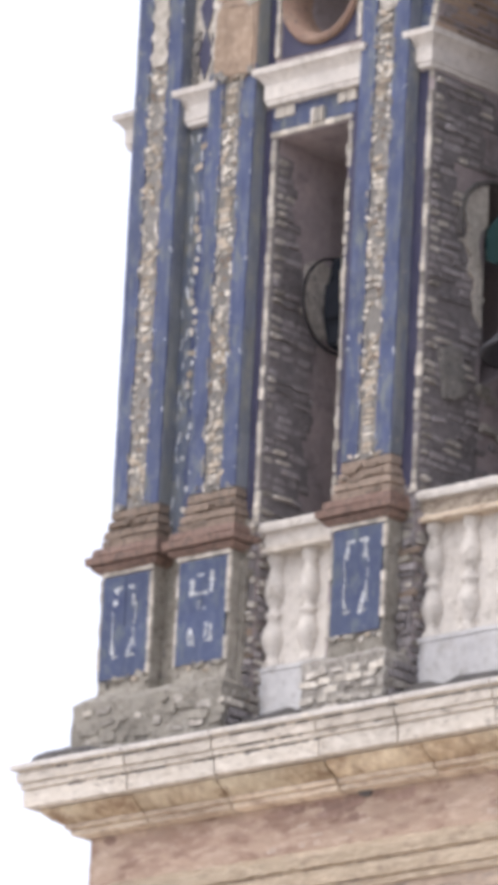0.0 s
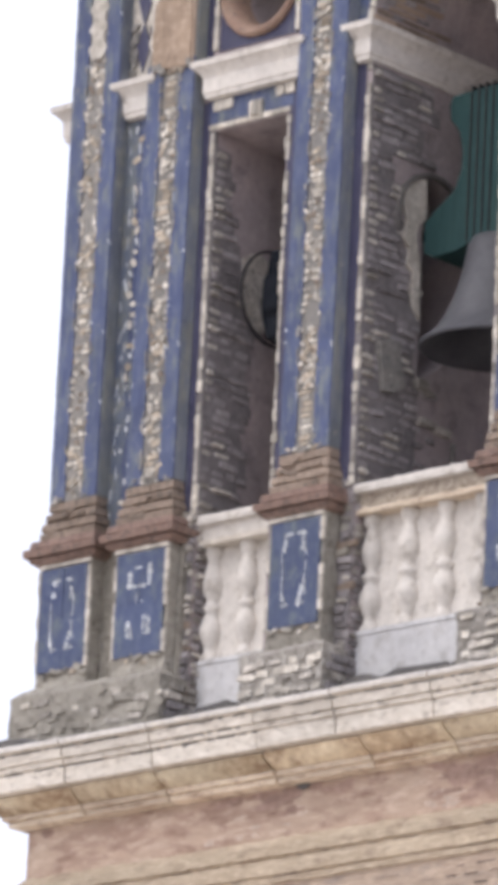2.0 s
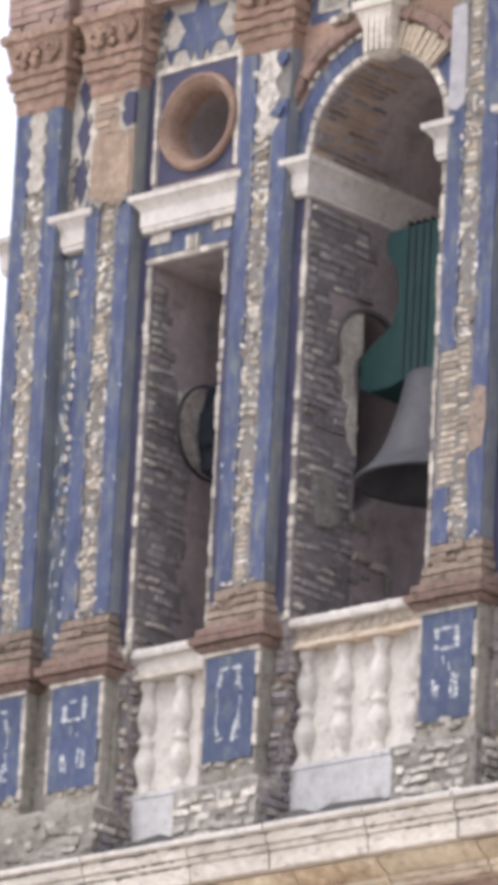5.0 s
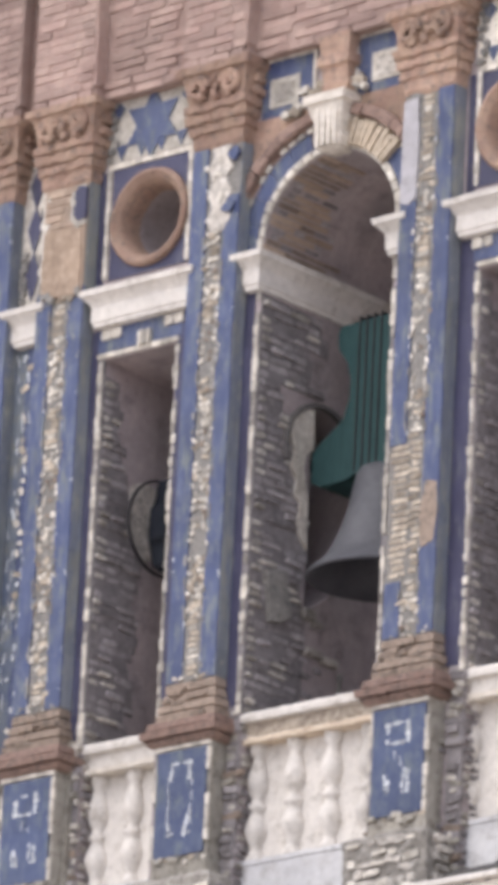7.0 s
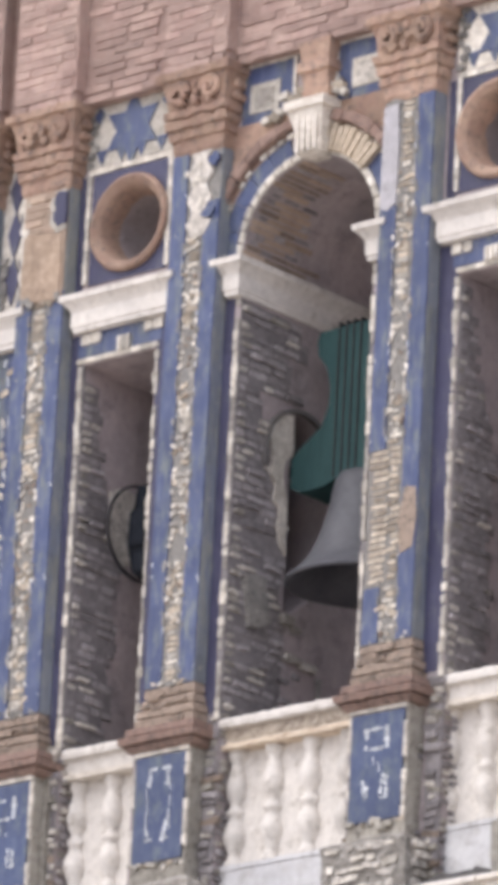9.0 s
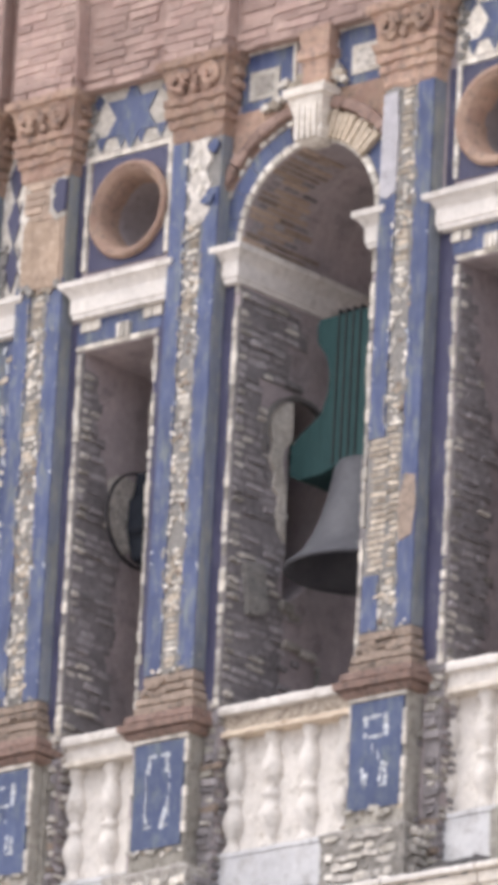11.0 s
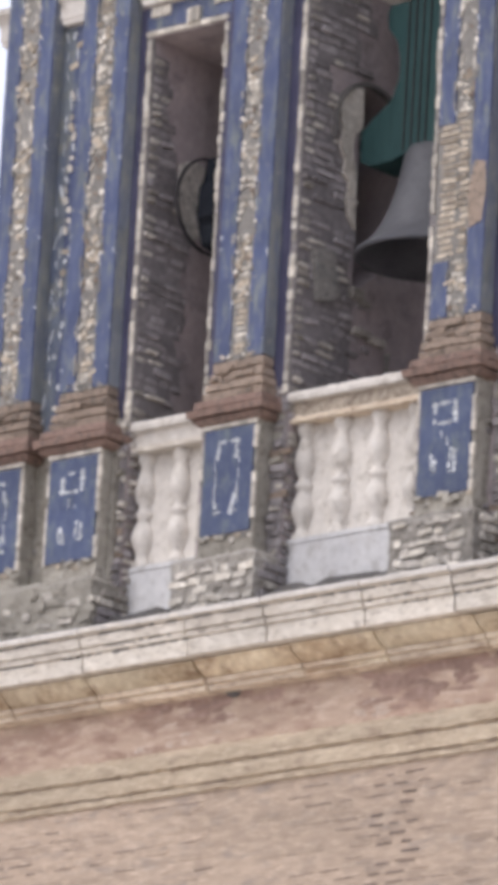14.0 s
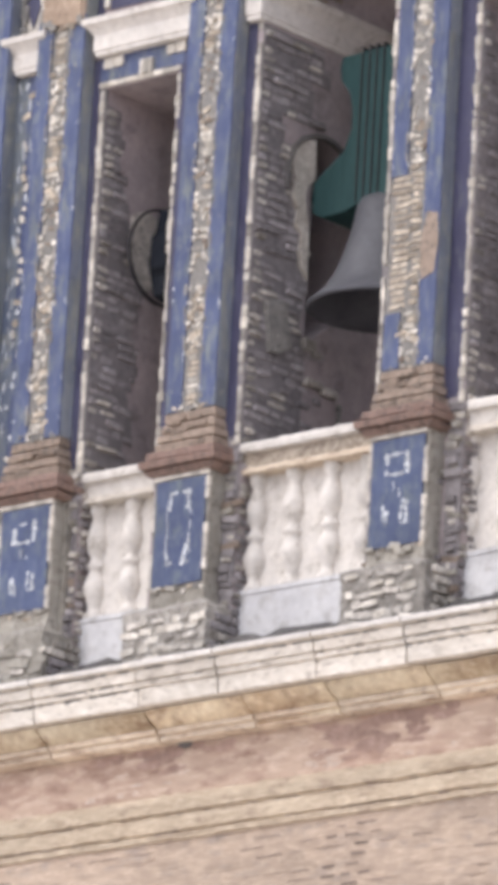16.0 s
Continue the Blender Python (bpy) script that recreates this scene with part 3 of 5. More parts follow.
def scalloped(xc, z0, z1, half, step, bite, seed, right=True):
    """A cream field with a wavy edge, as the glazed ornament has broken out."""
    n = int((z1 - z0) / (step / 6))
    edge_ = []
    for k in range(n + 1):
        z = z0 + (z1 - z0) * k / n
        wave = half - bite * abs(math.cos(math.pi * (z - z0) / step)) ** 1.5 + 0.008 * noise.noise(Vector((seed, 0, z * 30)))
        edge_.append((wave, z))
    pts = [(xc + w, z) for w, z in edge_] if right else [(xc + half, z0), (xc + half, z1)]
    return prism(pts + [(xc - w * RNG.uniform(0.93, 1.0), z) for w, z in reversed(edge_)], 0.02, at=-0.012)


def pilaster(kind, x0, idx):
    x1 = x0 + W
    p = base("pilaster", (x0 + W / 2, 0.0, 13.55), ("blue tiled pilaster with a broken cream middle band and terracotta capital" if idx != 1 else "blue tiled pilaster, bare tan brick under its terracotta capital"), "pilaster", "pilasters of the bell stage")
    put("shaft", stack(fine_levels([(13.74, 0), (Z_CAP + 0.02, 0)], 0.09), x0, x1, 0.0, 0.12, step=0.06, amp=0.006, seed=idx), GREYMORTAR, p, "grey bedding mortar of the shaft")
    lv = [(13.55, 0.035), (13.6, 0.04), (13.605, 0.02), (13.613, 0.02), (13.618, 0.036), (13.66, 0.03), (13.665, 0.01), (13.673, 0.01), (13.678, 0.02), (13.725, 0.012), (13.73, -0.006), (13.738, -0.006), (13.743, 0.008), (13.79, 0.004)]
    put("pilaster_base", stack(lv, x0, x1, 0.0, 0.2, step=0.03, amp=0.007, seed=idx * 2, scale=22), OLDBRICK, p, "moulded brick base")
    for k in range(7):
        piece("brick", K_OPEN, p, (x0 + RNG.uniform(0.05, W - 0.05), -RNG.uniform(0.01, 0.03) + 0.012 * (k % 2), 13.575 + 0.06 * (k % 4)), tilt=RNG.uniform(-3, 3), size=(RNG.uniform(0.4, 0.8), RNG.uniform(0.6, 1.3), RNG.uniform(0.8, 1.1)))
    for k in range(10):
        piece("mortar_lump", RNG.choice((K_FRAY, K_CHIP2, K_CHIP)), p, (x0 + RNG.uniform(0.03, W - 0.03), -0.009, 13.805 + RNG.uniform(-0.015, 0.025)), tilt=RNG.uniform(-40, 40), size=(RNG.uniform(0.3, 0.8), RNG.uniform(0.3, 0.6), RNG.uniform(0.4, 0.8)))
    for k in range(6):
        piece("mortar_lump", K_OPEN, p, (x0 + RNG.uniform(0.04, W - 0.04), -0.022, RNG.uniform(13.57, 13.75)), tilt=RNG.uniform(-4, 4), size=(RNG.uniform(0.3, 0.7), RNG.uniform(0.4, 0.9), RNG.uniform(0.5, 0.9)))
    capital(x0, x1, p, idx * 1.7)
    rows = int((Z_CAP - Z_SHAFT) / 0.16)
    for r in range(rows):
        z = Z_SHAFT + 0.08 + r * (Z_CAP - Z_SHAFT) / rows
        for side, cx in ((0, x0 + 0.057), (1, x1 - 0.057)):
            bare = (idx == 1 and z > 16.38) or (idx == 2 and side == 1 and z > 16.7) or (idx == 3 and 14.14 < z < 14.97 and side == 0) or (idx == 3 and z > 16.45 and side == 0)
            if bare:
                continue
            piece("tile", K_TILE, p, (cx + RNG.uniform(-0.002, 0.002), 0.0, z), tilt=RNG.uniform(-0.4, 0.4), size=(1.02, 1, 1.03))
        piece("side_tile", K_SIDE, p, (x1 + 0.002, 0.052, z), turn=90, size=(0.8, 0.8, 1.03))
    # broken middle band
    z = Z_SHAFT + 0.04
    while z < Z_CAP - 0.03:
        hi = z > 16.55
        if idx == 1 and z > 16.38:
            break
        mid = (x0 + x1) / 2 + RNG.uniform(-0.018, 0.018)
        if hi and idx != 3:
            break
        if idx == 3 and 14.14 < z < 14.97:
            z += 0.03
            continue
        run = noise.noise(Vector((idx * 9.1, 0, z * 1.7))) + 0.4 * noise.noise(Vector((idx * 4.3, 5, z * 6.0)))
        if run > 0.2:                       # brick ends still in their courses
            piece("brick_end", K_COURSE, p, (mid, 0.0, z), tilt=RNG.uniform(-5, 5), size=(RNG.uniform(0.6, 1.0), RNG.uniform(0.6, 1.1), RNG.uniform(0.7, 1.1)))
            z += RNG.uniform(0.03, 0.037)
        elif run > -0.2:                     # broken small lumps
            for q in (-0.046, -0.014, 0.014, 0.046):
                if RNG.random() < 0.72:
                    piece("mortar_lump", K_CHIP if RNG.random() < 0.88 else K_RUST, p, (mid + 1.15 * q + RNG.uniform(-0.014, 0.014), 0.0, z + RNG.uniform(-0.01, 0.01)), tilt=RNG.uniform(-50, 50), size=(RNG.uniform(0.4, 1.05), RNG.uniform(0.5, 1.2), RNG.uniform(0.5, 1.25)))
            z += RNG.uniform(0.032, 0.046)
        else:                                # a hollow with crumbs along its edges
            for q in (-0.054, 0.054):
                if RNG.random() < 0.75:
                    piece("crumb", K_CRUMB, p, (mid + q + RNG.uniform(-0.01, 0.01), -0.002, z), tilt=RNG.uniform(-50, 50), size=(RNG.uniform(0.6, 1.3), 1, RNG.uniform(0.7, 1.7)))
            if RNG.random() < 0.3:
                piece("mortar_lump", K_RUST, p, (mid, 0.0, z), tilt=RNG.uniform(-30, 30), size=(0.9, 0.7, 0.8))
            z += RNG.uniform(0.038, 0.05)
        if RNG.random() < 0.5 and idx < 5:
            q = RNG.choice((0.108, 0.262))
            piece("fray", K_FRAY, p, (x0 + q + RNG.uniform(-0.008, 0.008), -0.0085, z), tilt=RNG.uniform(-14, 14), size=(RNG.uniform(0.4, 1.1), 1, RNG.uniform(0.5, 1.5)))
    for k in range(34):
        if idx < 4:
            q = RNG.choice((0.004, 0.112, 0.12, 0.25, 0.258, 0.366)) + RNG.uniform(-0.006, 0.006)
            zz = RNG.uniform(13.85, 16.36 if idx == 1 else 17.0)
            if not (idx == 3 and q < 0.13 and (14.1 < zz < 15.0 or zz > 16.4)):
                piece("fleck", K_FLECK, p, (x0 + q, -0.008, zz), tilt=RNG.uniform(-40, 40), size=(RNG.uniform(0.3, 0.6), 0.5, RNG.uniform(0.4, 1.3)))
    if idx in (0, 4, 5):
        put("ornament", scalloped((x0 + x1) / 2, 16.56, 17.07, 0.078, 0.13, 0.03, idx), CREAM, p, "cream scalloped band")
    if idx == 2:
        put("ornament", scalloped((x0 + x1) / 2 + 0.03, 16.54, 17.07, 0.1, 0.16, 0.05, idx), GREYBRICK, p, "flaking cream lobes")
        for dx, z in ((0.147, 17.0), (0.12, 16.68)):
            piece("medallion", K_DISC, p, ((x0 + x1) / 2 + dx, -0.01, z), size=(0.95, 1, 0.95))
        for k in range(10):
            piece("crumb", K_CRUMB, p, ((x0 + x1) / 2 + RNG.uniform(-0.08, 0.12), -0.01, RNG.uniform(16.45, 17.05)), size=(1.3, 1, 1.1), tilt=RNG.uniform(-30, 30))
    if idx == 1:
        put("bare_brick", stack(fine_levels([(16.37, 0.0), (17.07, 0.0)], 0.05), x0 + 0.03, x1 - 0.005, -0.012, 0.05, step=0.05, amp=0.006), BRICK, p, "bare tan brick")
        put("smooth_plaster", prism([(x0 + 0.04, 16.38), (x1 - 0.03, 16.37), (x1 - 0.02, 16.6), (x1 - 0.035, 16.78), (x1 - 0.15, 16.8), (x0 + 0.06, 16.82), (x0 + 0.035, 16.6)], 0.02, at=-0.024), TANCOAT, p, "smooth tan plaster")
        z = 16.835
        while z < Z_CAP - 0.02:
            for k in range(2):
                piece("brick", K_TAN, p, (x0 + 0.12 + 0.15 * k + RNG.uniform(-0.02, 0.02), -0.012, z), tilt=RNG.uniform(-2, 2), size=(RNG.uniform(0.6, 0.88), RNG.uniform(0.15, 0.5), 0.85))
            z += 0.05
        for k in range(9):
            piece("mortar_lump", RNG.choice((K_CHIP, K_RUST, K_CHIP2)), p, (x0 + 0.06 + 0.034 * k, -0.012, 16.385 + RNG.uniform(-0.03, 0.03)), tilt=RNG.uniform(-50, 50), size=(0.9, 1, 1.1))
        put("ornament", scalloped(x0 + 0.03, 16.5, 17.07, 0.04, 0.145, 0.028, 8), CREAM, p, "cream scalloped edge")
        put("ornament", prism([(x1 - 0.1, 17.06), (x1 - 0.135, 16.98), (x1 - 0.12, 16.93), (x1 - 0.13, 16.86), (x1 - 0.07, 16.79), (x1 - 0.002, 16.81), (x1 - 0.002, 17.06)], 0.02, at=-0.022), CREAM, p, "cream scalloped edge")
        put("medallion", prism([(x1 - 0.06, 17.055), (x1 - 0.09, 17.02), (x1 - 0.095, 16.975), (x1 - 0.075, 16.95), (x1 - 0.1, 16.92), (x1 - 0.095, 16.87), (x1 - 0.055, 16.83), (x1 + 0.003, 16.845), (x1 + 0.003, 17.04)], 0.02, at=-0.028), NAVY, p, "navy glazed lobes")
    if idx == 3:
        for k in range(20):                  # a patch of bare thin courses
            z = 14.17 + 0.04 * k
            piece("brick_end", K_COURSE[:8], p, (x0 + 0.085 + RNG.uniform(-0.012, 0.012), 0.004, z), tilt=RNG.uniform(-3, 3), size=(RNG.uniform(1.1, 1.4), 1.1, 1.0))
            piece("brick_end", K_COURSE[:8], p, (x0 + 0.2 + RNG.uniform(-0.02, 0.02), 0.002, z + 0.01), tilt=RNG.uniform(-9, 9), size=(RNG.uniform(0.5, 0.9), 1.1, 1.0))
        put("mortar_patch", prism([(x0 - 0.005, 16.42), (x0 + 0.06, 16.4), (x0 + 0.115, 16.44), (x0 + 0.12, 16.8), (x0 + 0.105, 17.05), (x0 + 0.0, 17.04)], 0.03, at=-0.014), LILAC, p, "pale smooth plaster patch")
        put("mortar_patch", prism([(x1 - 0.11, 14.3), (x1 - 0.02, 14.33), (x1 + 0.002, 14.5), (x1 - 0.01, 14.68), (x1 - 0.09, 14.7), (x1 - 0.13, 14.5)], 0.02, at=-0.0125), OLDBRICK, p, "lichened mortar patch")
    return p


pilasters = [pilaster(k, x, i) for i, (k, x) in enumerate(PIL)]

# ---- pedestals under the pilasters ----


def pedestal(x0, idx, side_bricks=True):
    a, b = x0 - 0.025, x0 + W + 0.03
    p = base("pedestal", ((a + b) / 2, 0.0, 12.6), "pedestal with a blue tile panel, brick cap and crumbling sides", "pedestal", "pedestals of the bell stage")
    put("body", stack(fine_levels([(12.58, 0.0), (13.42, 0.0)], 0.06), a, b, -0.03, 0.3, step=0.05, amp=0.014, seed=idx * 5), LICHEN, p, "lichened mortar body")
    cap = [(13.40, 0.012), (13.41, 0.035), (13.435, 0.055), (13.438, 0.036), (13.446, 0.036), (13.45, 0.075), (13.49, 0.08), (13.494, 0.05), (13.501, 0.036), (13.506, 0.052), (13.548, 0.045)]
    put("pedestal_cap", stack(cap, a, b, -0.03, 0.16, step=0.03, amp=0.007, seed=idx, scale=22), RUSTBRICK, p, "stepped brick cap")
    # blue panel of six tiles with remains of white figures
    for r in range(4):
        for c in range(2):
            piece("tile", K_PANEL, p, (a + 0.117 + 0.19 * c, -0.036, 12.82 + 0.157 * r), size=(1.63, 1.0, 0.985))
    for k in range(9):
        z = 12.77 + 0.07 * k
        if RNG.random() < 0.75:
            piece("edging", K_EDGE, p, (b - 0.008, -0.034, z), size=(0.7, 1, 0.9))
        if RNG.random() < 0.7:
            piece("edging", K_EDGE, p, (a + 0.012, -0.034, z), size=(0.5, 1, 0.95))
    for k in range(6):
        piece("edging", K_EDGE, p, (a + 0.035 + 0.07 * k, -0.034, 13.39), turn=0, tilt=90, size=(0.6, 1, 1.0))
    if idx % 2:      # a square frame over two wedges
        marks = [(0.135, 13.22, 0, 0.13, 0.75), (0.285, 13.22, 0, 0.13, 0.75), (0.21, 13.275, 90, 0.09, 0.45), (0.21, 13.16, 90, 0.1, 0.5), (0.19, 13.09, 4, 0.05, 0.2), (0.235, 13.05, -6, 0.06, 0.2), (0.125, 12.92, 0, 0.13, 0.35), (0.15, 12.9, -14, 0.11, 0.6), (0.26, 12.95, 8, 0.12, 0.5), (0.295, 12.93, 0, 0.14, 0.6), (0.275, 12.87, 90, 0.05, 0.4)]
    else:            # two hooked strokes tapering down to wedges
        marks = [(0.14, 13.24, 6, 0.11, 0.7), (0.28, 13.24, -4, 0.12, 0.7), (0.165, 13.29, 90, 0.05, 0.5), (0.255, 13.29, 90, 0.05, 0.5), (0.12, 13.12, -3, 0.13, 0.22), (0.3, 13.12, 4, 0.13, 0.22), (0.12, 12.99, 3, 0.12, 0.25), (0.295, 12.98, -6, 0.12, 0.3), (0.13, 12.91, -12, 0.1, 0.5), (0.265, 12.91, 16, 0.12, 0.7), (0.15, 12.87, 86, 0.05, 0.4), (0.27, 12.87, 90, 0.07, 0.4)]
    for mx, mz, tl, ln, wd in marks:
        n = max(2, round(ln / 0.034))
        for k in range(n):
            f = (k + 0.5) / n - 0.5
            if RNG.random() < 0.95:
                piece("painted_mark", K_MARK, p, (a + mx + ln * f * math.sin(radians(tl)) + RNG.uniform(-0.005, 0.005), -0.044, mz + ln * f * math.cos(radians(tl))), tilt=tl + RNG.uniform(-8, 8), size=(wd * RNG.uniform(1.1, 1.8), 0.4, ln / n / 0.04 * RNG.uniform(1.0, 1.4)))
    # mortar coat on the side, ragged brick behind it
    z, r = 12.63, 0
    while z < 13.4:
        for yy in (0.12, 0.22):
            if RNG.random() < (0.08 if yy < 0.2 else 0.5) + (0.4 if idx in (2, 3) else 0):
                piece("brick", RNG.choice((K_LIME, K_BRICK, K_LICHEN, K_TOOTH, K_OPEN)), p, (b + RNG.uniform(-0.012, 0.016), yy + RNG.uniform(-0.02, 0.05), z), turn=90, tilt=RNG.uniform(-16, 16), size=(RNG.uniform(0.4, 0.95), RNG.uniform(0.2, 0.8), RNG.uniform(0.5, 1.1)))
        z += RNG.uniform(0.045, 0.07)
        r += 1
    # broken mortar along the foot of the panel
    for k in range(9):
        piece("mortar_lump", RNG.choice((K_CHIP, K_CHIP2, K_LICHEN)), p, (a + 0.03 + 0.047 * k, -0.036, 12.72 + RNG.uniform(-0.03, 0.025)), tilt=RNG.uniform(-25, 25), size=(RNG.uniform(0.35, 0.75), RNG.uniform(0.3, 0.7), RNG.uniform(0.5, 1.0)))
    return p


pedestals = [pedestal(x, i) for i, (k, x) in enumerate(PIL)]


def plinth(a, b, front, top, idx):
    p = base("plinth", ((a + b) / 2, 0, 12.2), "rough plinth of grey lime-smeared brick on the cornice", "plinth", "plinths of the pedestals")
    put("core", stack(fine_levels([(12.18, 0.0), (top, 0.0), (top + 0.04, -0.05)], 0.05), a, b, front, 0.3, step=0.06, amp=0.02, seed=idx * 3 + 1), LICHEN if b - a > 1 else GREYBRICK, p)
    z, r = 12.235, 0
    while z < top - 0.01:
        x = a + 0.07 + 0.06 * (r % 2)
        while x < b - 0.03:
            if RNG.random() < (0.6 if b - a > 1 else 0.95):
                piece("brick", RNG.choice((K_LIME, K_LIME, K_CREAM, K_CREAM, K_CREAM, K_TOOTH) if b - a < 1 else (K_LIME, K_LIME, K_LICHEN, K_LICHEN, K_LICHEN, K_CREAM)), p, (x + RNG.uniform(-0.02, 0.02), front - (0.0 if b - a > 1 else 0.006), z + RNG.uniform(-0.012, 0.012)), tilt=RNG.uniform(-9, 9), size=(RNG.uniform(0.4, 1.25), RNG.uniform(0.12, 0.4), RNG.uniform(0.6, 1.25)))
            x += RNG.uniform(0.09, 0.14)
        for yy in (front + 0.1, front + 0.24):
            piece("brick", K_LIME if RNG.random() < 0.6 else K_BRICK, p, (b - 0.006, yy + 0.03 * (r % 2), z), turn=90, size=(0.9, 1, 1))
        z += 0.056
        r += 1
    return p


CORNER_A, CORNER_B = -2.665, -1.455
plinth(CORNER_A, CORNER_B, -0.13, 12.58, 0)
plinth(-0.86, -0.22, -0.1, 12.58, 1)
plinth(0.78, 1.40, -0.1, 12.6, 2)
plinth(2 * AXIS - CORNER_B, 2 * AXIS - CORNER_A, -0.13, 12.58, 3)
# brick set back between the paired corner pedestals and pilasters
for a, b, nm in ((-2.18, -1.9, "wall_return"), (2 * AXIS + 1.9, 2 * AXIS + 2.18, "wall_return")):
    tagged(link(nm, stack(fine_levels([(12.5, 0), (13.6, 0)], 0.06), a, b, 0.07, 0.3, step=0.05, amp=0.015), LICHEN), "crumbling mortar between paired pedestals", "wall", kind="structure")

# ---- blind balustrades ----
BAL = [(r * 1.14, z) for r, z in ((0.0, 0.0), (0.052, 0.0), (0.056, 0.03), (0.04, 0.05), (0.034, 0.08), (0.05, 0.13), (0.066, 0.18), (0.062, 0.22), (0.045, 0.27), (0.036, 0.3), (0.052, 0.315), (0.052, 0.335), (0.036, 0.35), (0.034, 0.38), (0.054, 0.42), (0.064, 0.47), (0.056, 0.52), (0.042, 0.58), (0.036, 0.62), (0.05, 0.645), (0.055, 0.67), (0.055, 0.70), (0.0, 0.70))]


def balustrade(a, b, xs, label):
    p = base("balustrade", ((a + b) / 2, 0.25, 12.2), label, "balustrade", "balustrades of the openings")
    put("panel", stack(fine_levels([(12.68, 0), (13.42, 0)], 0.12), a, b, 0.225, 0.33, step=0.12, amp=0.004), WHITE, p)
    put("plinth_slab", stack([(12.2, 0.05), (12.67, 0.05), (12.68, 0.058), (12.705, 0.056), (12.712, 0.03)], a + 0.05, b - 0.05, 0.21, 0.33, step=0.1, amp=0.006), SLAB, p, "pale grey marble slab")
    for nm, mt, lv, lab in (("rail_foot", FILLET if b - a > 1 else STONE, [(13.392, 0.0), (13.397, 0.022), (13.424, 0.024), (13.43, 0.01)], "cream limestone fillet"), ("rail_body", RAIL if b - a > 1 else WHITE, [(13.43, 0.006), (13.50, 0.012), (13.51, 0.02)], "stained limestone rail"), ("rail_top", WHITE, [(13.51, 0.04), (13.518, 0.052), (13.548, 0.055), (13.562, 0.05), (13.575, 0.03)], "white marble rail top")):
        put(nm, stack(lv, a + 0.055, b - 0.03, 0.15, 0.36, step=0.03, amp=0.008, seed=a, scale=21), mt, p, lab)
    for x in xs:
        bm = lathe(BAL, 18)
        rough(bm, 0.004, 14, x)
        bmesh.ops.translate(bm, verts=bm.verts, vec=(x, 0.222, 12.70))
        put("baluster", bm, WHITE, p)
    return p


balustrade(-1.545, -0.70, (-1.40, -1.12, -0.84), "white marble balustrade with balusters against a panel")
balustrade(-0.30, 0.91, (-0.16, 0.12, 0.40, 0.68), "white marble balustrade with chipped limestone handrail")
balustrade(2 * AXIS + 0.70, 2 * AXIS + 1.545, (1.42, 1.70, 1.98), "white marble balustrade between tiled pedestals")

# ---- mouldings at the springing of the arch ----
LINT = [(16.145, 0.0), (16.15, 0.01), (16.175, 0.012), (16.18, 0.02), (16.27, 0.022), (16.285, 0.03), (16.31, 0.05), (16.325, 0.066), (16.33, 0.078), (16.365, 0.082), (16.372, 0.06)]


def moulding(name, a, b, yb, label, cat, material=WHITE, yf=0.05):
    p = base(name, ((a + b) / 2, FACE, 16.14), label, cat, "white mouldings at the springing")
    for nm, lv in (("neck", LINT[:4]), ("frieze_band", LINT[3:6]), ("crown", LINT[5:])):
        put(nm, stack(lv, a, b, yf, yb, step=0.08, amp=0.004, seed=a), material, p)
    return p


for s in (0, 1):
    m = (lambda x: x) if s == 0 else (lambda x: 2 * AXIS - x)
    a, b = sorted((m(-1.49), m(-0.75)))
    moulding("lintel", a, b, 0.14, "white marble lintel over the narrow opening", "lintel")
    a, b = sorted((m(-2.14), m(-1.945)))
    moulding("impost", a, b, 0.14, "short white marble impost between paired pilasters", "impost")
    a, b = sorted((m(-0.30), m(-0.215)))
    moulding("impost", a, b, 1.25, "white marble impost carrying the arch and running into its jamb", "impost", yf=0.06)
# on the hidden side of the tower only its end is seen
p = base("side_impost", (LEFT, 0.5, 16.14), "white marble impost on the side wall of the tower", "impost")
put("moulding", stack(LINT, LEFT - 0.2, LEFT + 0.1, 0.16, 2.0, step=0.2), WHITE, p)

# ---- blue tile facing of the wall and edging of the openings ----
facing = base("tile_facing", (0, FACE, 13.6), "blue tile facing with cream edging round the openings", "tiles", kind="structure")


def strip(xc, z0, z1, w=0.085, kit_=None, drop=0.0):
    n = int((z1 - z0) / 0.16)
    for r in range(n):
        if RNG.random() > drop:
            piece("tile", kit_ or K_STRIP, facing, (xc, FACE, z0 + (r + 0.5) * (z1 - z0) / n), size=(w / (0.085 if kit_ is None else 0.118), 1, (z1 - z0) / n / 0.16))


def edge(xc, z0, z1, drop=0.25, w=1.0, turn=0):
    z = z0
    while z < z1:
        if RNG.random() > drop:
            piece("edging", K_RIM, facing, (xc + RNG.uniform(-0.004, 0.004), FACE - 0.002, z), size=(w * RNG.uniform(0.7, 1.15), 1, RNG.uniform(0.7, 1.15)), tilt=RNG.uniform(-4, 4))
        z += 0.07


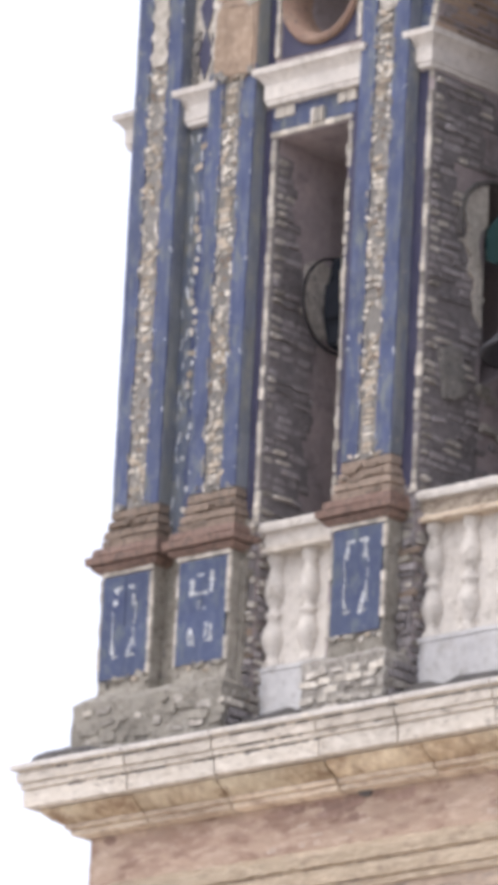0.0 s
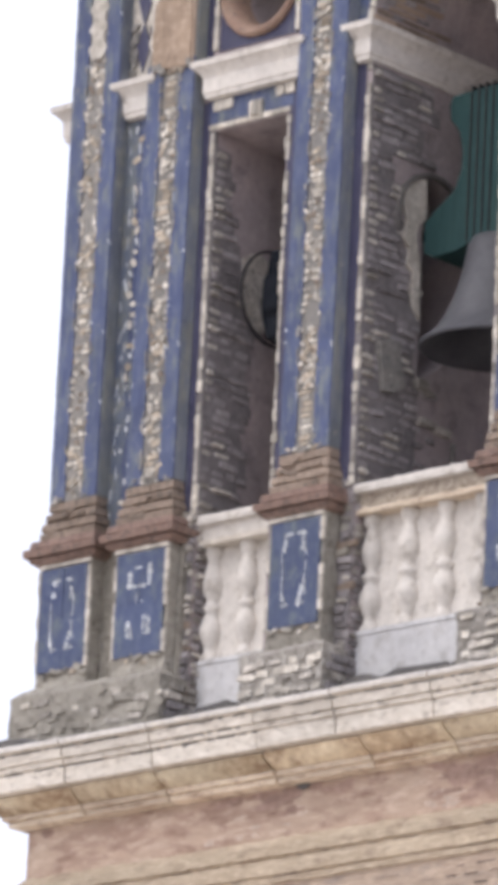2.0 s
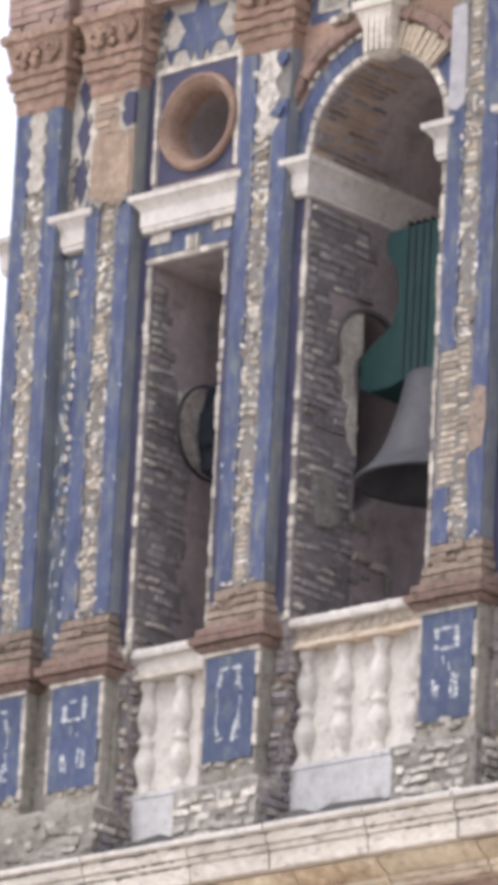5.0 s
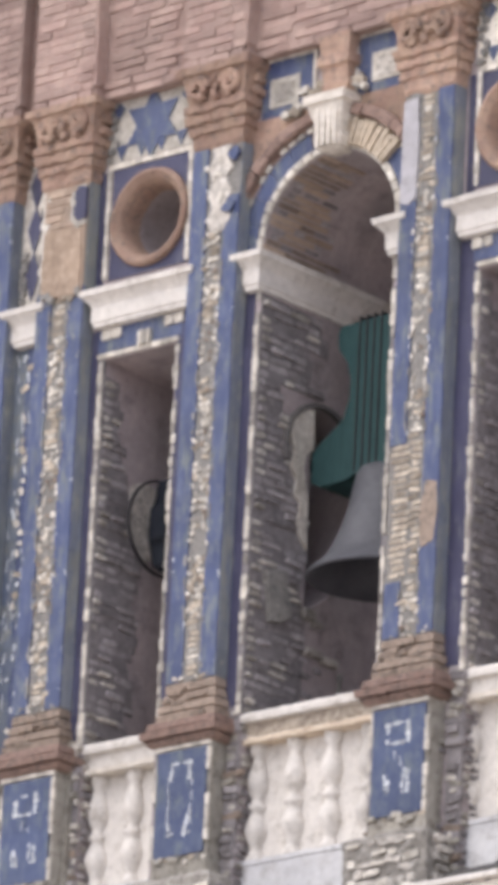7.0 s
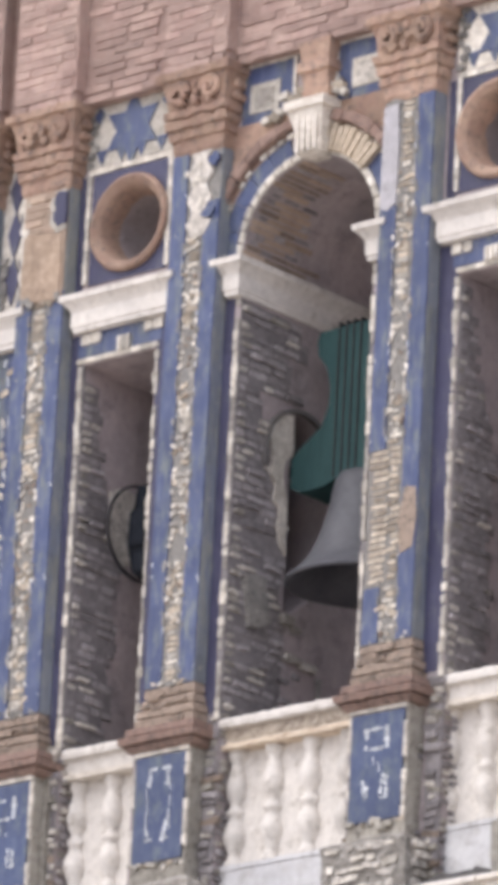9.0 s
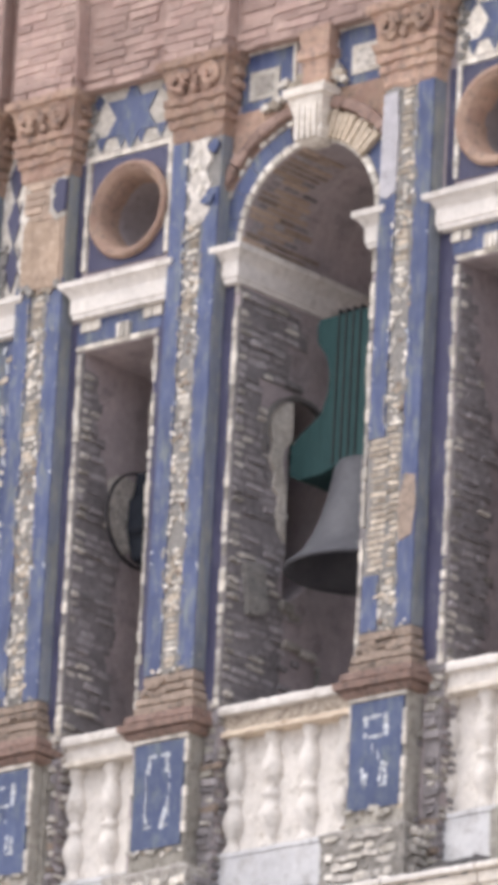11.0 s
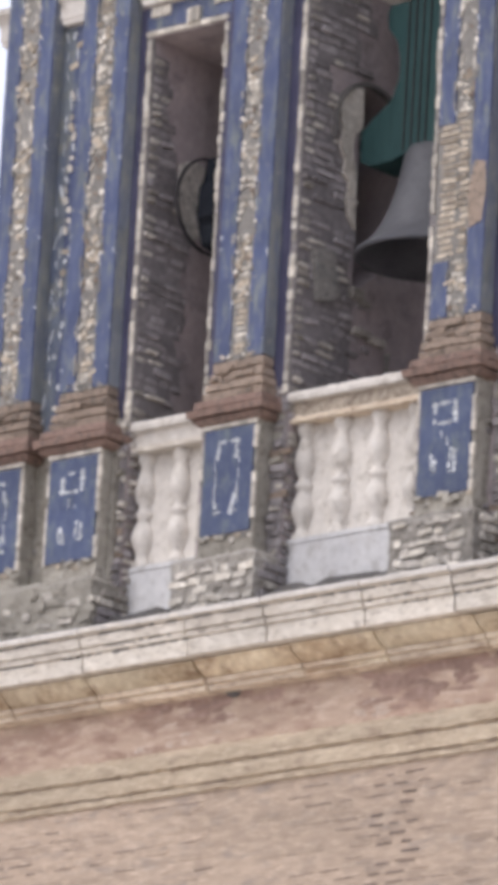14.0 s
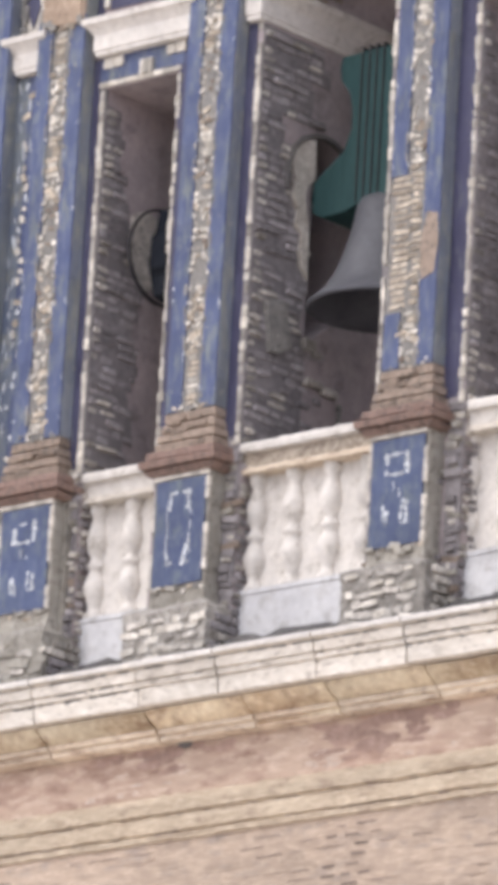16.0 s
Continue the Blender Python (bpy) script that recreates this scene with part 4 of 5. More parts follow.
for s in (0, 1):
    m = (lambda x: x) if s == 0 else (lambda x: 2 * AXIS - x)
    # strips beside the narrow opening and beside the arch
    strip(m(-1.545), 13.6, 16.14, 0.10)
    strip(m(-0.79), 13.6, 16.14, 0.14)
    strip(m(-0.305), 13.6, 16.14, 0.09)
    edge(m(-1.466), 13.6, 15.98, 0.06)
    edge(m(-0.855), 13.6, 15.98, 0.04)
    edge(m(-0.236), 13.6, 16.14, 0.06)
    for xc in (-1.47, -0.24):
        put("edging_bed", stack(fine_levels([(13.6, 0), (15.97, 0)], 0.3), m(xc) - 0.024, m(xc) + 0.024, FACE - 0.004, FACE + 0.02, step=0.1), SOOT, facing, "grey mortar")
    # head of the narrow opening
    for k in range(9):
        piece("edging", K_EDGE, facing, (m(-1.46 + 0.072 * k), FACE - 0.002, 15.975), tilt=90, size=(0.8, 1, 1.0))
    for k in range(6):
        piece("tile", K_TILE, facing, (m(-1.44 + 0.112 * k), FACE, 16.07), size=(0.95, 1, 0.9))
    for k in range(3):
        piece("ornament", K_EDGE, facing, (m(-1.15 + 0.035 * k), FACE - 0.012, 16.03), size=(0.6, 1.6, 1.3))
    for dx in (-1.43, -1.35, -0.93, -0.85):
        piece("ornament", K_CREAM, facing, (m(dx), FACE - 0.008, 16.105), tilt=RNG.uniform(-5, 5), size=(0.62, 0.6, 1.7))
    # the bay between the paired pilasters
    strip(m(-2.02), 13.6, 16.14, 0.1, K_TILE, 0.0)
    strip(m(-2.12), 13.6, 16.14, 0.1, K_GTILE, 0.0)
    z = 13.68
    while z < 16.1:
        if RNG.random() < 0.85 + 0.5 * noise.noise(Vector((3.3, s, z * 2.5))):
            piece("mortar_lump", K_CHIP if RNG.random() < 0.6 else K_MARK, facing, (m(-2.06) + RNG.uniform(-0.025, 0.025), FACE - 0.008, z), tilt=RNG.uniform(-35, 35), size=(RNG.uniform(0.5, 1.0), 0.8, RNG.uniform(0.8, 1.8)))
        for q in (-2.12, -2.01, -1.985):
            if RNG.random() < 0.62:
                piece('fleck', K_FLECK, facing, (m(q) + RNG.uniform(-0.03, 0.03), FACE - 0.007, z), tilt=RNG.uniform(-20, 20), size=(RNG.uniform(0.4, 0.9), 0.6, RNG.uniform(1.0, 3.0)))
        if noise.noise(Vector((7.7, s, z * 3.0))) > -0.35:
            piece("edging", K_RIM, facing, (m(-1.965), FACE - 0.008, z), size=(0.45, 1, 0.9))
        z += 0.065
    strip(m(-1.99), 16.4, 17.5, 0.12)
    bm = scalloped(m(-2.1), 16.4, 17.4, 0.115, 0.285, 0.045, 3.0)
    bmesh.ops.translate(bm, verts=bm.verts, vec=(0, FACE, 0))
    put("ornament", bm, CREAM, facing, "flaking cream field")
    for cz, hh in ((17.17, 0.14), (16.895, 0.15), (16.6, 0.16)):
        cx = m(-2.065)
        put("rhombus", prism([(cx - 0.058, cz + 0.01), (cx - 0.02, cz - hh * 0.7), (cx, cz - hh), (cx + 0.02, cz - hh * 0.7), (cx + 0.058, cz + 0.01), (cx + 0.018, cz + hh * 0.75), (cx, cz + hh), (cx - 0.02, cz + hh * 0.7)], 0.03, at=FACE - 0.02), NAVY, facing, "navy glazed rhombus")
    for k in range(12):
        piece("mortar_lump", K_CHIP2, facing, (m(-2.13) + RNG.uniform(-0.03, 0.02), FACE - 0.012, RNG.uniform(16.4, 16.85)), tilt=RNG.uniform(-40, 40))
    # panel of the round window
    for k in range(10):
        piece("edging", K_EDGE, facing, (m(-0.82), FACE - 0.004, 16.5 + 0.07 * k), size=(0.9, 1, 1.0))
        piece("edging", K_EDGE, facing, (m(-1.475), FACE - 0.004, 16.5 + 0.07 * k), size=(0.8, 1, 1.0))
        piece("edging", K_EDGE, facing, (m(-1.45 + 0.068 * k), FACE - 0.004, 17.17), tilt=90, size=(0.85, 1, 1.0))
    strip(m(-1.54), 16.4, 17.15, 0.09)
    strip(m(-0.775), 16.4, 17.15, 0.06)

for xc in (-1.50, -0.265, 2 * AXIS + 0.265, 2 * AXIS + 0.83):
    z = 12.24
    while z < 13.62:
        if RNG.random() < 0.86:
            piece("brick", RNG.choice((K_LIME, K_TOOTH, K_BRICK, K_BRICK, K_LICHEN, K_OPEN)), facing, (xc + (0.028 if xc == -1.5 else 0.0) + RNG.uniform(-0.02, 0.02), FACE - 0.005, z), tilt=RNG.uniform(-14, 14), size=(RNG.uniform(0.3, 0.5) if xc == -1.5 else RNG.uniform(0.4, 0.95), RNG.uniform(0.3, 1.2), RNG.uniform(0.5, 1.15)))
        z += RNG.uniform(0.035, 0.062)
    put("mortar_bed", stack(fine_levels([(12.2, 0), (13.62, 0)], 0.06), xc - 0.06, xc + 0.045, FACE - 0.008, FACE + 0.02, step=0.05, amp=0.004), SOOT, facing, "sooty mortar")
    if xc == -1.5:
        put("mortar_bed", stack(fine_levels([(12.2, 0), (13.6, 0)], 0.06), xc - 0.06, xc + 0.006, FACE - 0.045, FACE + 0.02, step=0.03, amp=0.012), LICHEN, facing, "lichened mortar")

# ---- round windows ----
OCP = [(0.302, -0.005), (0.309, 0.02), (0.303, 0.04), (0.286, 0.05), (0.27, 0.042), (0.262, 0.03), (0.252, 0.028), (0.24, 0.015), (0.226, -0.03), (0.214, -0.1), (0.213, -0.14)]
for s in (0, 1):
    cx = OC if s == 0 else 2 * AXIS - OC
    p = base("round_window", (cx, FACE, OC_Z), "terracotta round window set in a blue tile panel", "round window", "round windows")
    bm = lathe(OCP, 40)
    rough(bm, 0.006, 9, s)
    bmesh.ops.rotate(bm, verts=bm.verts, matrix=Matrix.Rotation(radians(90), 3, "X"))
    bmesh.ops.translate(bm, verts=bm.verts, vec=(cx, FACE, OC_Z))
    put("ring", bm, TERRA, p)
    # inner tunnel in the darker plaster, shade painted in
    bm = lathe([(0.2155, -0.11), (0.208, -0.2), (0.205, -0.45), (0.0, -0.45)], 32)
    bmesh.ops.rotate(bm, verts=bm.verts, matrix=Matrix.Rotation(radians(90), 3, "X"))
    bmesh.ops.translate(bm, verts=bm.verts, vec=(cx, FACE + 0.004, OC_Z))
    put("recess", bm, RECESS_SHADE, p, "recess with shade in its colour")
    bm = bmesh.new()
    edges = []
    for loop in ([(cx - 0.32, 16.45), (cx + 0.3, 16.45), (cx + 0.3, 17.15), (cx - 0.32, 17.15)], [(cx + 0.27 * math.cos(2 * math.pi * k / 24), OC_Z + 0.27 * math.sin(2 * math.pi * k / 24)) for k in range(24)]):
        vs = [bm.verts.new((x, FACE - 0.008, z)) for x, z in loop]
        edges += [bm.edges.new((vs[i], vs[(i + 1) % len(vs)])) for i in range(len(vs))]
    bmesh.ops.triangle_fill(bm, use_beauty=True, use_dissolve=False, edges=edges)
    ext = bmesh.ops.extrude_face_region(bm, geom=bm.faces[:])
    bmesh.ops.translate(bm, verts=[g for g in ext["geom"] if isinstance(g, bmesh.types.BMVert)], vec=(0, 0.012, 0))
    put("panel", bm, NAVY, p, "navy tile panel")

# ---- star panels ----
for s in (0, 1):
    m = (lambda x: x) if s == 0 else (lambda x: 2 * AXIS - x)
    cx, cz = m(-1.15), 17.40
    p = base("star_panel", (cx, FACE, 17.18), "tile panel with a blue six-pointed star on cream", "tile panel", "star panels")
    put("ground_slab", stack(fine_levels([(17.2, 0), (17.6, 0)], 0.05), cx - 0.36, cx + 0.36, FACE - 0.006, FACE + 0.02, step=0.05, amp=0.005), CREAM, p, "flaking cream tile ground")
    pts = []
    for k in range(12):
        rr = 0.235 if k % 2 == 0 else 0.128
        a = math.pi / 2 + 2 * math.pi * k / 12
        pts.append((cx + rr * math.cos(a), cz + rr * math.sin(a)))
    put("star", prism(pts, 0.03, at=FACE - 0.016), TILE, p, "blue glazed star")
    for k in range(4):      # blue wedges along the foot
        wx = cx - 0.24 + 0.16 * k
        put("wedge", prism([(wx - 0.05, 17.3), (wx, 17.205), (wx + 0.05, 17.3)], 0.02, at=FACE - 0.013), TILE, p, "blue glazed wedge")
    for dx, dz in ((-0.28, 0.13), (0.28, 0.13)):
        piece("tile", K_TILE, p, (cx + dx, FACE - 0.005, cz + dz), tilt=45, size=(0.7, 1, 0.5))
    for k in range(8):
        piece("mortar_lump", K_CHIP2, p, (cx - 0.33 + 0.02 * (k % 3), FACE - 0.006, 17.22 + 0.05 * k), size=(0.9, 1, 1))

# ---- the arch ----
arch = base("arch", (AXIS, FACE, SPRING), "round arch faced with blue tile under a brick hood", "arch")


def ring_piece(r0, r1, a0, a1, d, amp, seed):
    bm = bmesh.new()
    n = max(2, int(abs(a1 - a0) / 6))
    rows = []
    for k in range(n + 1):
        a = radians(a0 + (a1 - a0) * k / n)
        rows.append([bm.verts.new((AXIS + r * math.cos(a), FACE - y, SPRING + r * math.sin(a))) for r, y in ((r0, -0.02), (r0, d * 0.8), (r0 + 0.008, d), (r1 - 0.008, d), (r1, d * 0.8), (r1, -0.02))])
    for p, q in zip(rows, rows[1:]):
        for i in range(6):
            j = (i + 1) % 6
            bm.faces.new((p[i], p[j], q[j], q[i]))
    bm.faces.new(rows[0])
    bm.faces.new(rows[-1])
    rough(bm, amp, 10, seed)
    return bm


for k in range(22):
    a = 180 * k / 22
    put("edging", ring_piece(0.512, 0.555 + RNG.uniform(-0.006, 0.006), a + 0.5, a + 7.6, 0.02, 0.004, k), CREAM, arch)
for k in range(12):
    a = 15 * k
    if 36 < a < 100:
        continue
    put("tile", ring_piece(0.56, 0.675, a + 0.2, a + 14.8, 0.012, 0.002, k), TILE, arch)
for k in range(30):
    a = 6 * k
    if RNG.random() < 0.85:
        put("mortar_lump", ring_piece(0.68, 0.705 + RNG.uniform(-0.008, 0.008), a + 0.6, a + 4.6, 0.025, 0.005, k), CREAM, arch)
for k in range(18):
    a = 10 * k
    if not 78 <= a <= 95:
        put("hood_brick", ring_piece(0.71, 0.785, a + 0.3, a + 9.6, 0.06, 0.01, k), RUSTBRICK, arch)
# fluted voussoirs beside the keystone
for k in range(9):
    a = 39 + 4.6 * k
    put("voussoir", ring_piece(0.53, 0.70 + RNG.uniform(-0.012, 0.012), a + 0.5, a + 3.9, 0.05 + RNG.uniform(-0.008, 0.008), 0.005, k + 40), BUFF, arch, "fluted buff voussoir")

p = base("keystone", (AXIS, FACE, 16.88), "white marble keystone carved as a fluted console", "keystone")
KEY = [(16.885, -0.03), (16.90, 0.0), (16.95, 0.012), (16.98, 0.0), (17.06, 0.012), (17.13, 0.035), (17.16, 0.04), (17.165, 0.06), (17.215, 0.065), (17.225, 0.03)]
put("console", stack(KEY, 0.24, 0.43, 0.0, 0.13, step=0.04, amp=0.006), STONE, p)
for k in range(4):
    put("flute", stack(fine_levels([(16.9, 0.0), (17.14, 0.01)], 0.06), 0.256 + 0.045 * k, 0.278 + 0.045 * k, -0.03, 0.05, step=0.05, amp=0.004, seed=k), STONE, p)
p = base("console", (0.35, FACE, 17.22), "brick console standing on the keystone", "console")
put("bricks", stack([(17.22, 0), (17.30, 0.01), (17.31, 0.0), (17.40, 0.01), (17.41, 0.03), (17.47, 0.03), (17.48, 0.015), (17.6, 0.03)], 0.26, 0.44, 0.02, 0.2, step=0.04, amp=0.012), TERRA, p)
for dx, dz, sz in ((0.1, 17.3, 1.2), (0.17, 17.27, 1.0), (0.47, 17.33, 1.1), (0.5, 17.25, 0.9), (0.0, 17.22, 1.0), (-0.08, 17.2, 0.9), (0.22, 17.36, 0.8)):
    for k in range(3):
        piece("rubble", K_CHIP, p, (dx + 0.02 + RNG.uniform(-0.04, 0.04), FACE - 0.025, dz + RNG.uniform(-0.03, 0.03)), size=(sz * RNG.uniform(0.9, 1.5), 3.0, sz * RNG.uniform(1.0, 1.8)), tilt=RNG.uniform(-35, 35))

# square tile panels in the corners over the arch
for s in (0, 1):
    m = (lambda x: x) if s == 0 else (lambda x: 2 * AXIS - x)
    x0, x1 = sorted((m(-0.28), m(0.13)))
    cx = (x0 + x1) / 2
    p = base("square_panel", (cx, FACE, 17.25), "blue tile panel framing a cream square", "tile panel", "square panels")
    put("ground_slab", stack(fine_levels([(17.2, 0), (17.595, 0)], 0.08), x0, x1, FACE - 0.004, FACE + 0.02, step=0.08, amp=0.003), TILE, p)
    arc = [(AXIS + (-1 if s == 0 else 1) * 0.7 * math.cos(radians(18 + 5 * k)), SPRING + 0.7 * math.sin(radians(18 + 5 * k))) for k in range(13)]
    far = m(-0.37)
    put("spandrel", prism(arc + [(arc[-1][0], 17.22), (far, 17.22), (far, arc[0][1])], 0.02, at=FACE - 0.005), TERRA, p, "worn terracotta infill")
    sq = 0.115
    sx = cx - 0.03 if s == 0 else cx + 0.03
    put("square", prism([(sx - sq, 17.28), (sx + sq, 17.28), (sx + sq, 17.46), (sx - sq, 17.46)], 0.02, at=FACE - 0.012), CREAM, p)
    put("inset", prism([(sx - sq * 0.6, 17.305), (sx + sq * 0.6, 17.305), (sx + sq * 0.6, 17.425), (sx - sq * 0.6, 17.425)], 0.02, at=FACE - 0.017), GREYBRICK, p)
    for k in range(6):
        piece("edging", K_EDGE, p, (x0 + 0.035 + 0.068 * k, FACE - 0.006, 17.585), tilt=90, size=(0.6, 1, 1))
        piece("edging", K_EDGE, p, (m(0.13), FACE - 0.006, 17.25 + 0.062 * k), size=(0.6, 1, 0.9))

# ---- brick entablature over the capitals ----
ent = base("entablature", (AXIS, 0, 17.58), "rose brick entablature that breaks forward over the pilasters", "entablature", kind="structure")
put("core", stack(fine_levels([(17.585, 0), (19.2, 0)], 0.1), LEFT - 0.02, RIGHT + 0.02, 0.02, 0.5, step=0.15, amp=0.008), REDBRICK, ent)
BREAKS = [(x - 0.05, x + W + 0.055) for k, x in PIL]
for k, (a, b) in enumerate(BREAKS):
    put("break", stack(fine_levels([(17.585, 0.0), (17.66, 0.0), (17.665, 0.012), (19.2, 0.012)], 0.08), a, b, -0.06, 0.05, step=0.08, amp=0.01, seed=k), REDBRICK, ent)

# ---- bell in the arch ----
BX, BY = 0.29, 0.70
bell = base("bell", (BX, BY, 15.2), "grey bronze bell hung from a green painted wooden yoke", "bell")
BELL = [(0.0, 15.15), (0.10, 15.145), (0.155, 15.12), (0.18, 15.08), (0.195, 15.0), (0.22, 14.87), (0.255, 14.75), (0.3, 14.64), (0.355, 14.55), (0.42, 14.485), (0.445, 14.468), (0.447, 14.448), (0.425, 14.443), (0.375, 14.49), (0.31, 14.58), (0.25, 14.72), (0.21, 14.88), (0.17, 15.05), (0.0, 15.09)]
bm = lathe(BELL, 44)
bmesh.ops.translate(bm, verts=bm.verts, vec=(BX, BY, 0))
put("bell_body", bm, BRONZE, bell)
half = [(0.0, 16.03), (0.29, 16.02), (0.31, 15.97), (0.3, 15.88), (0.23, 15.79), (0.2, 15.68), (0.2, 15.56), (0.25, 15.43), (0.40, 15.33), (0.47, 15.27), (0.47, 15.09), (0.40, 15.05), (0.22, 15.06), (0.0, 15.13)]
out = [(BX + x, z) for x, z in half] + [(BX - x, z) for x, z in reversed(half[1:-1])]
yoke = put("yoke", prism(out, 0.26, at=BY - 0.13), GREEN, bell, "green painted wooden yoke")
for k in range(4):
    xx = BX - 0.14 + 0.055 * k
    put("strap", stack([(15.1, 0), (16.055, 0)], xx - 0.006, xx + 0.006, BY - 0.136, BY + 0.136, step=1), IRON, yoke, "iron strap")
bm = lathe([(0.0, -0.6), (0.035, -0.6), (0.035, 0.5), (0.0, 0.5)], 12)
bmesh.ops.rotate(bm, verts=bm.verts, matrix=Matrix.Rotation(radians(90), 3, "Y"))
bmesh.ops.translate(bm, verts=bm.verts, vec=(BX, BY, 15.25))
put("axle", bm, IRON, bell)


def wheel(cx, cy, cz, r, tube, parent, hub=True, spokes=6):
    bm = lathe([(r - tube, -tube), (r, -tube), (r + 0.3 * tube, 0), (r, tube), (r - tube, tube), (r - tube, -tube)], 40)
    bmesh.ops.rotate(bm, verts=bm.verts, matrix=Matrix.Rotation(radians(90), 3, "Y"))
    bmesh.ops.translate(bm, verts=bm.verts, vec=(cx, cy, cz))
    w = put("wheel", bm, IRON, parent, "dark iron bell wheel")
    for k in range(spokes):
        a = math.pi * 2 * k / spokes + 0.3
        e, q = Vector((0, math.cos(a), math.sin(a))), Vector((0, -math.sin(a), math.cos(a)))
        bm = bmesh.new()
        bmesh.ops.create_cube(bm, size=1.0)
        for v in bm.verts:
            c = v.co.copy()
            v.co = Vector((cx + c.x * 0.03, cy, cz)) + e * (r * (c.y + 0.5) * 0.97) + q * c.z * 0.035
        put("spoke", bm, IRON, w)
    return w


# wheel and counterweight of the small bell in the narrow opening
small = base("small_bell", (-1.22, 0.515, 14.985), "dark wheel and counterweight of a small swinging bell", "bell")
wheel(-1.30, 0.515, 14.985, 0.295, 0.012, small, spokes=0)
bm = prism([(0.44, 15.265), (0.44, 15.11), (0.385, 15.085), (0.38, 14.88), (0.42, 14.85), (0.43, 14.72), (0.62, 14.68), (0.75, 14.78), (0.78, 15.0), (0.74, 15.2), (0.6, 15.275)], 0.14, axis="x", at=-1.285)
bmesh.ops.bevel(bm, geom=bm.edges[:], offset=0.012, segments=1, affect="EDGES")
put("counterweight", bm, SLATE, small, "dark slate painted counterweight")
bm = lathe([(0.0, -0.02), (0.03, -0.02), (0.03, 0.42), (0.0, 0.42)], 12)
bmesh.ops.rotate(bm, verts=bm.verts, matrix=Matrix.Rotation(radians(90), 3, "Y"))
bmesh.ops.translate(bm, verts=bm.verts, vec=(-1.30, 0.515, 14.985))
put("axle", bm, IRON, small)

pipe = base("pipe", (ARCH[0] + 0.03, 0.91, 13.6), "grey iron pipe standing beside the jamb", "pipe")
bm = lathe([(0.0, 13.55), (0.014, 13.55), (0.014, 13.98), (0.0, 13.98)], 12)
bmesh.ops.translate(bm, verts=bm.verts, vec=(ARCH[0] + 0.03, 0.91, 0))
put("tube", bm, GREYMORTAR, pipe)
bm = lathe([(0.0, 13.97), (0.02, 13.97), (0.02, 14.01), (0.0, 14.01)], 12)
bmesh.ops.translate(bm, verts=bm.verts, vec=(ARCH[0] + 0.03, 0.91, 0))
put("collar", bm, GREYMORTAR, pipe)

# ---- bricks of the jambs, the arch's soffit, the entablature and the shaft ----
for xj, ztop, deep, where in ((NOP[0], 15.86, 0.38, "narrow opening"), (ARCH[0], 16.13, 0.46, "arch"), (NOP2[0], 15.9, 0.36, "narrow opening")):
    jambs = base("brick_lining", (xj, FACE, 13.6), "sooty broken brick lining of the " + where, "brickwork", kind="structure")
    if xj == ARCH[0]:
        arch_lining = jambs
    elif xj == NOP[0]:
        narrow_lining = jambs
    bed = []
    z = 12.25
    while z < ztop:
        lim = FACE + 0.14 if z < 13.5 else FACE + deep * (1 - 0.85 * max(0, z - 14.9)) + 0.08 * noise.noise(Vector((xj * 7, z * 3, 0))) + RNG.uniform(-0.04, 0.05)
        if xj == ARCH[0]:
            lim = (FACE + 0.6 + RNG.uniform(-0.1, 0.1) if 13.5 < z < 14.3 else min(lim, NICHE[0])) if z < 15.6 else FACE + 0.55 + RNG.uniform(-0.12, 0.1)
        if z > 13.5:
            bed += [(lim, z - 0.029), (lim, z + 0.029)]
        y = FACE + 0.01
        course = RNG.uniform(0.4, 1.05)
        while y < lim - 0.03:
            front = y < FACE + 0.05
            w = min(RNG.uniform(0.05, 0.1) if front else RNG.uniform(0.08, 0.19), lim - y)
            keep = 0.97 if front else 0.9 - 0.5 * max(0.0, noise.noise(Vector((xj * 3, y * 5, z * 2.4))))
            if RNG.random() < keep:
                pale = RNG.random() < (0.6 if front else 0.12)
                piece("brick", K_TOOTH if pale else K_JAMB, jambs, (xj + (0.014 if y > NICHE[0] and z < 15.6 else 0.003), y + w / 2, z + RNG.uniform(-0.006, 0.006)), turn=90, tilt=RNG.uniform(-5, 5), size=(w / (0.08 if pale else 0.125), course * RNG.uniform(0.35, 1.15), RNG.uniform(0.62, 0.98)))
            y += w + RNG.uniform(0.0, 0.012)
        z += 0.054
    put("mortar_bed", prism([(FACE + 0.004, 13.5)] + bed + [(FACE + 0.004, ztop)], 0.03, axis="x", at=xj - 0.022), SOOT, jambs, "sooty mortar")
# pale plaster left on the jamb behind the wheel, and lower down
patch = [(0.38, 15.40), (0.44, 15.48), (0.52, 15.53), (0.585, 15.55), (0.592, 15.42), (0.595, 15.30), (0.53, 15.25), (0.515, 15.16), (0.55, 15.05), (0.565, 14.96), (0.56, 14.8), (0.575, 14.68), (0.51, 14.75), (0.49, 14.83), (0.5, 14.95), (0.44, 14.99), (0.46, 15.1), (0.41, 15.14), (0.43, 15.26), (0.4, 15.33)]
put("plaster_patch", prism(patch, -0.03, axis="x", at=ARCH[0] + 0.03), CREAM, arch_lining, "pale plaster patch and painted lit plaster")
put("plaster_patch", prism([(0.22, 14.45), (0.3, 14.49), (0.4, 14.5), (0.41, 14.4), (0.455, 14.24), (0.36, 14.18), (0.27, 14.17), (0.25, 14.3)], -0.05, axis="x", at=ARCH[0] + 0.045), GREYMORTAR, arch_lining, "grey plaster patch")
